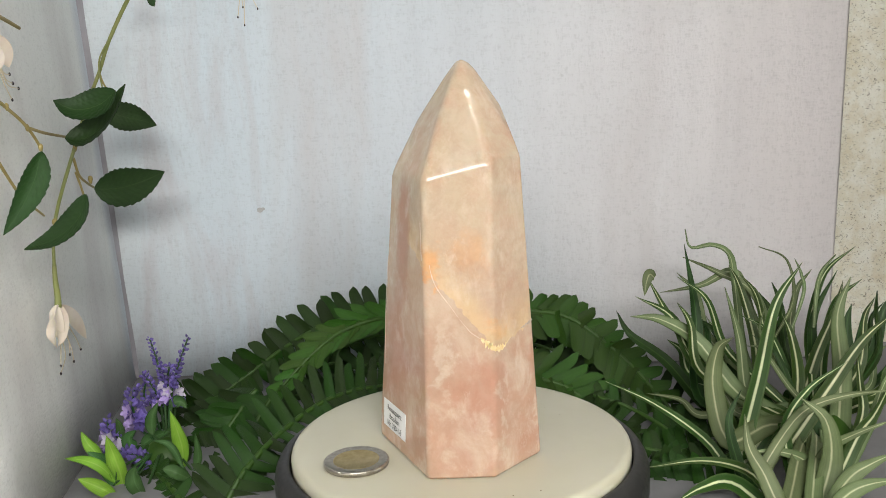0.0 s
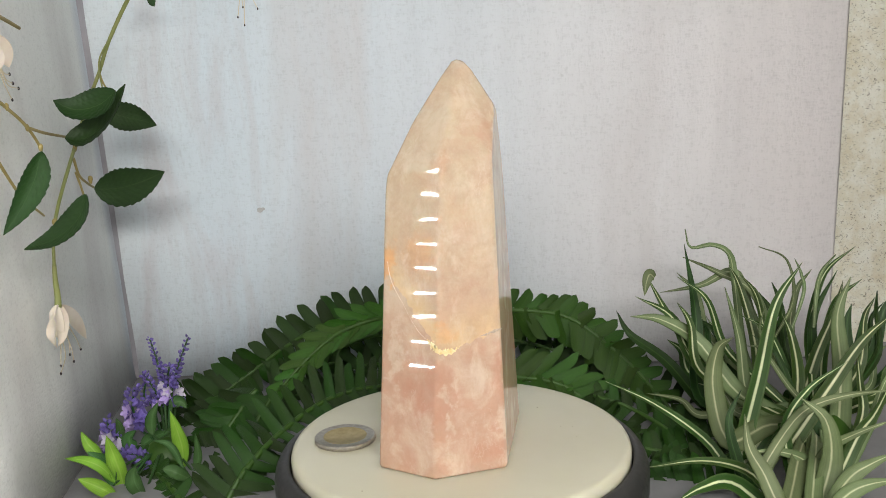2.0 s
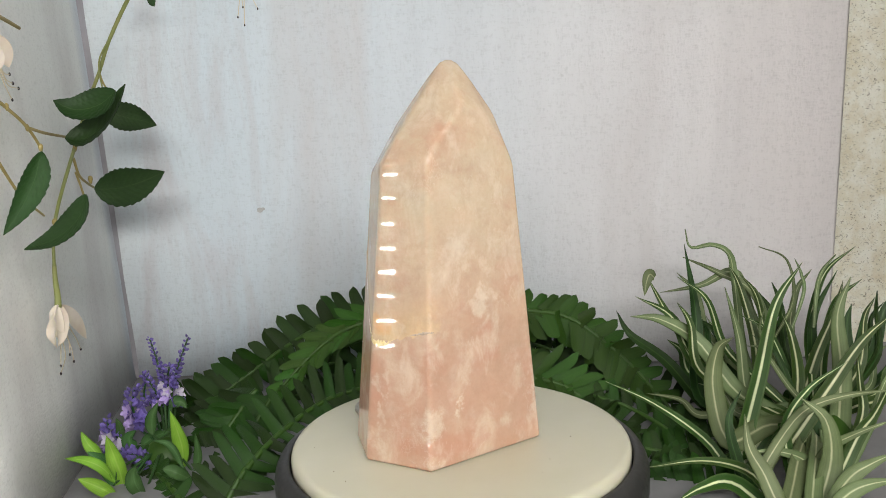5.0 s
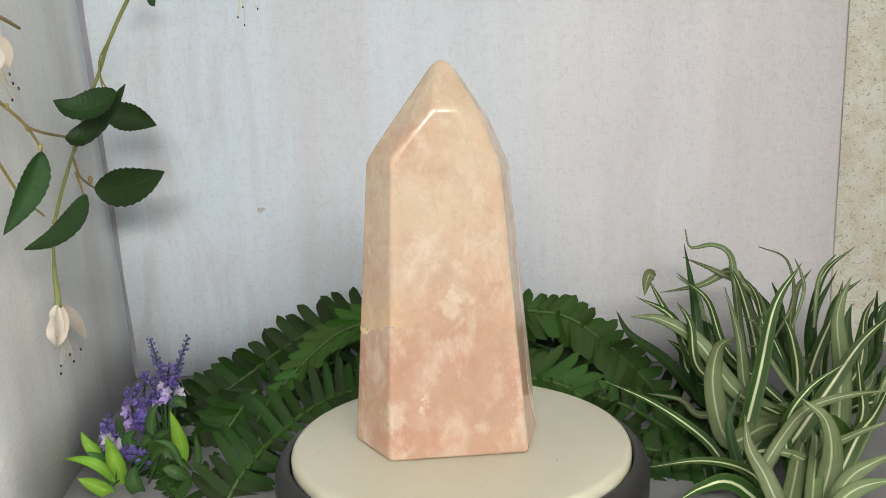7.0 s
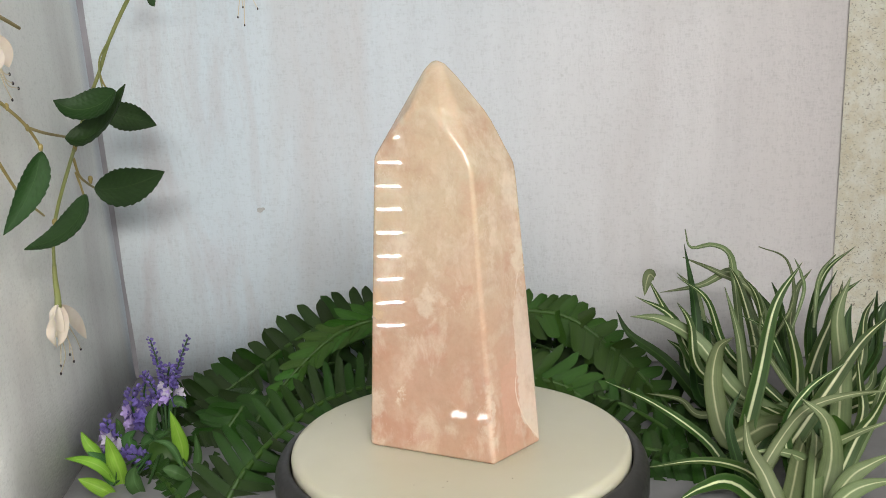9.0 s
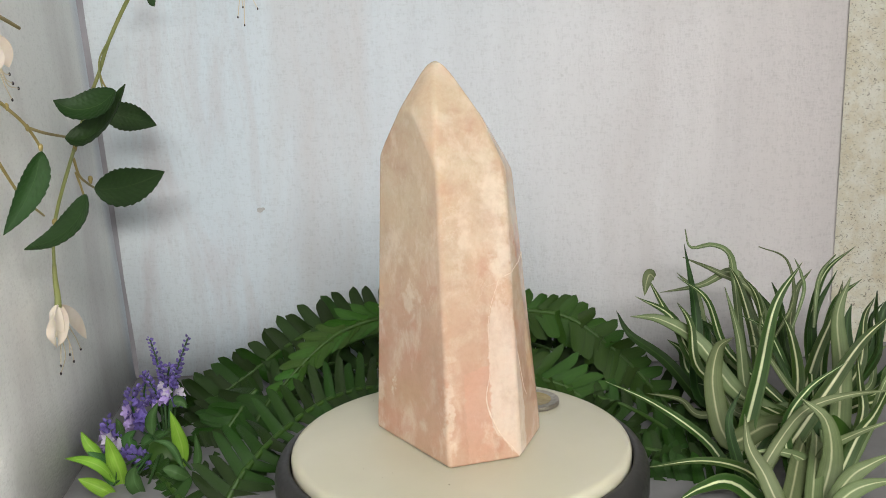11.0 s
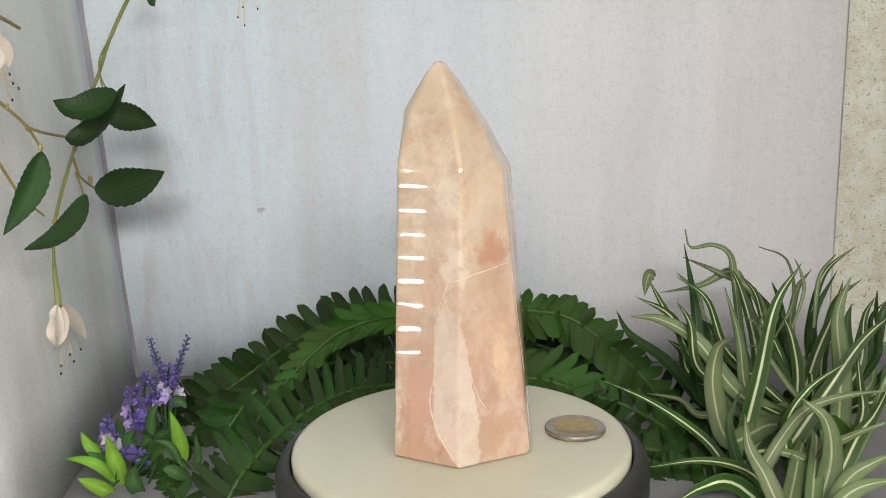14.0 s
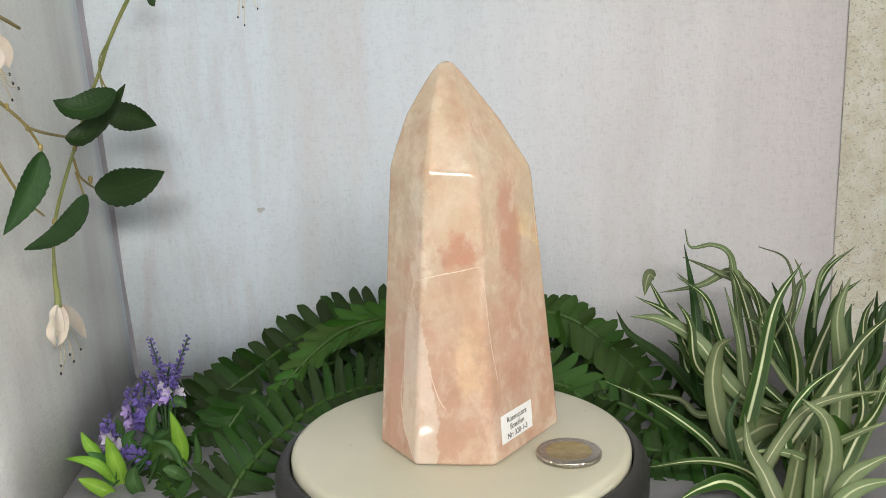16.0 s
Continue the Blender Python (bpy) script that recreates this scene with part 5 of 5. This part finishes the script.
def spike(points, n_bud, n_open, size, seed):
    rng = random.Random(seed)
    pts = [p - Vector(LAVENDER.location) for p in curve_through(points, 30)]
    root = Vector((pts[0].x * 0.3, pts[0].y * 0.3, 0.008))
    stem = part("flower_stem", tube(bmesh.new(), curve_through([root, root.lerp(pts[0], 0.6), pts[0], pts[15], pts[30]], 24), 0.0009, 0.0005, 6), MAT_DULL_LEAF, LAVENDER)
    for k in range(n_bud + n_open):
        s = (k + 0.5) / (n_bud + n_open)
        opened = k < n_open
        p = pts[min(30, int(s * 31))]
        d = (pts[30] - pts[0]).normalized()
        a = k * 2.4 + rng.uniform(-0.5, 0.5)
        u = d.orthogonal().normalized()
        out_dir = (u * math.cos(a) + d.cross(u) * math.sin(a) + d * (0.5 if opened else 0.8)).normalized()
        sz = size * (0.62 if opened else 0.53) * (1.15 - 0.55 * s) * rng.uniform(0.8, 1.2)
        ob = new("floret" if opened else "bud", FLORETS[rng.randrange(6)] if opened else BUD)
        ob.parent = stem
        ob.matrix_local = Matrix.Translation(p + out_dir * size * (0.35 if opened else 0.30)) @ out_dir.to_track_quat("Z", "Y").to_matrix().to_4x4() @ Matrix.Diagonal((sz, sz, sz, 1))
    return stem


def lance_leaf(points, width, material, facing=(0, -0.8, 0.5)):
    pts = [Vector(p) - Vector(LAVENDER.location) for p in points]
    root = Vector((pts[0].x * 0.35, pts[0].y * 0.35, 0.008))
    part("stalk", tube(bmesh.new(), curve_through([root, root.lerp(pts[0], 0.55), pts[0]], 8), 0.0008, 0.0006, 6), MAT_DULL_LEAF, LAVENDER)
    part("leaf", blade(bmesh.new(), curve_through(pts, 16), width, facing, lance, 0.18, 0.2, 0.0005, 0.0, 0.12), material, LAVENDER)


spike([(-0.1641, 0.1050, -0.0122), (-0.1648, 0.1050, -0.0023), (-0.1671, 0.1050, 0.0069), (-0.1703, 0.1080, 0.0165)], 46, 0, 0.0040, 1)
spike([(-0.1594, 0.1050, -0.0123), (-0.1571, 0.1050, -0.0042), (-0.1531, 0.1050, 0.0055), (-0.1483, 0.1050, 0.0167)], 50, 0, 0.0043, 2)
spike([(-0.1667, 0.1050, -0.0220), (-0.1682, 0.1050, -0.0153), (-0.1708, 0.1050, -0.0087), (-0.1744, 0.1050, -0.0036)], 26, 4, 0.0049, 3)
spike([(-0.1588, 0.1050, -0.0223), (-0.1610, 0.1050, -0.0123), (-0.1619, 0.1050, -0.0050), (-0.1598, 0.1050, 0.0008)], 14, 12, 0.0067, 4)
spike([(-0.1750, 0.0950, -0.0310), (-0.1773, 0.0950, -0.0227), (-0.1790, 0.0950, -0.0152), (-0.1765, 0.0950, -0.0082)], 16, 14, 0.0072, 5)
spike([(-0.1860, 0.0850, -0.0394), (-0.1875, 0.0850, -0.0329), (-0.1887, 0.0850, -0.0271), (-0.1887, 0.0850, -0.0216)], 10, 12, 0.0070, 6)
spike([(-0.1593, 0.0750, -0.0517), (-0.1644, 0.0750, -0.0426), (-0.1714, 0.0750, -0.0380), (-0.1766, 0.0750, -0.0353)], 44, 10, 0.0070, 7)
spike([(-0.1491, 0.0650, -0.0582), (-0.1460, 0.0650, -0.0567), (-0.1443, 0.0650, -0.0537)], 10, 5, 0.0056, 8)
spike([(-0.1733, 0.1100, -0.0237), (-0.1756, 0.1100, -0.0210), (-0.1787, 0.1100, -0.0135), (-0.1740, 0.1100, -0.0037)], 20, 4, 0.0046, 9)
lance_leaf([(-0.1727, 0.0600, -0.0534), (-0.1721, 0.0550, -0.0387), (-0.1744, 0.0550, -0.0280), (-0.1768, 0.0550, -0.0180)], 0.0088, MAT_BRIGHT_LEAF)
lance_leaf([(-0.1467, 0.0750, -0.0457), (-0.1466, 0.0750, -0.0346), (-0.1481, 0.0750, -0.0252), (-0.1509, 0.0750, -0.0135)], 0.0080, MAT_BRIGHT_LEAF)
lance_leaf([(-0.1393, 0.0700, -0.0468), (-0.1371, 0.0700, -0.0390), (-0.1366, 0.0700, -0.0328), (-0.1373, 0.0700, -0.0243)], 0.0045, MAT_DULL_LEAF)
lance_leaf([(-0.1873, 0.0700, -0.0374), (-0.1903, 0.0700, -0.0326), (-0.1937, 0.0700, -0.0278), (-0.1974, 0.0720, -0.0220)], 0.0062, MAT_BRIGHT_LEAF)
lance_leaf([(-0.1746, 0.0550, -0.0432), (-0.1786, 0.0500, -0.0325), (-0.1866, 0.0500, -0.0284), (-0.1988, 0.0550, -0.0293)], 0.0054, MAT_BRIGHT_LEAF)
lance_leaf([(-0.1732, 0.0500, -0.0483), (-0.1762, 0.0450, -0.0421), (-0.1828, 0.0450, -0.0384), (-0.1886, 0.0450, -0.0358)], 0.0070, MAT_BRIGHT_LEAF)
lance_leaf([(-0.1590, 0.0500, -0.0488), (-0.1606, 0.0450, -0.0402), (-0.1611, 0.0450, -0.0343), (-0.1596, 0.0450, -0.0302)], 0.0080, MAT_DULL_LEAF)
lance_leaf([(-0.1652, 0.0850, -0.0304), (-0.1653, 0.0850, -0.0246), (-0.1642, 0.0850, -0.0192), (-0.1612, 0.0870, -0.0128)], 0.0064, MAT_DULL_LEAF)
lance_leaf([(-0.1733, 0.0800, -0.0376), (-0.1754, 0.0800, -0.0343), (-0.1761, 0.0800, -0.0295), (-0.1721, 0.0800, -0.0255)], 0.0075, MAT_DULL_LEAF)
lance_leaf([(-0.1342, 0.0500, -0.0405), (-0.1391, 0.0450, -0.0344), (-0.1431, 0.0450, -0.0325), (-0.1464, 0.0450, -0.0318)], 0.0064, MAT_DULL_LEAF)
lance_leaf([(-0.1414, 0.0600, -0.0389), (-0.1449, 0.0600, -0.0296), (-0.1488, 0.0600, -0.0249), (-0.1552, 0.0600, -0.0232)], 0.0038, MAT_DULL_LEAF)
lance_leaf([(-0.1807, 0.0600, -0.0408), (-0.1829, 0.0600, -0.0346), (-0.1855, 0.0600, -0.0320), (-0.1894, 0.0600, -0.0282)], 0.0082, MAT_DULL_LEAF)
lance_leaf([(-0.1762, 0.0550, -0.0446), (-0.1770, 0.0550, -0.0385), (-0.1801, 0.0550, -0.0330), (-0.1825, 0.0550, -0.0287)], 0.0070, MAT_DULL_LEAF)
lance_leaf([(-0.1647, 0.0900, -0.0390), (-0.1580, 0.0900, -0.0327), (-0.1545, 0.0900, -0.0289), (-0.1519, 0.0900, -0.0271)], 0.0059, MAT_DULL_LEAF)
lance_leaf([(-0.1740, 0.0900, -0.0387), (-0.1700, 0.0900, -0.0356), (-0.1641, 0.0900, -0.0325), (-0.1578, 0.0900, -0.0311)], 0.0065, MAT_DULL_LEAF)
lance_leaf([(-0.1826, 0.0850, -0.0363), (-0.1823, 0.0850, -0.0298), (-0.1824, 0.0850, -0.0250), (-0.1840, 0.0850, -0.0202)], 0.0047, MAT_DULL_LEAF)
lance_leaf([(-0.1601, 0.1000, -0.0203), (-0.1567, 0.1000, -0.0178), (-0.1530, 0.1000, -0.0179), (-0.1508, 0.1000, -0.0213)], 0.0066, MAT_DULL_LEAF)


def motions():
    """The platter turns clockwise and carries the crystal and the coin."""
    steps = [k * 0.5 for k in range(33)]
    walk(PLATTER, [(t, pose(0, 0, -TABLE_Z, 0, 0, SPIN * t)) for t in steps])
    walk(CRYSTAL, [(t, pose(0, 0, 0.0002, 0, 0, SPIN * t)) for t in steps])
    walk(COIN, [(t, pose(COIN_R * math.cos(COIN_A + radians(SPIN * t)), COIN_R * math.sin(COIN_A + radians(SPIN * t)), 0.0001, 0, 0, SPIN * t)) for t in steps])


motions()
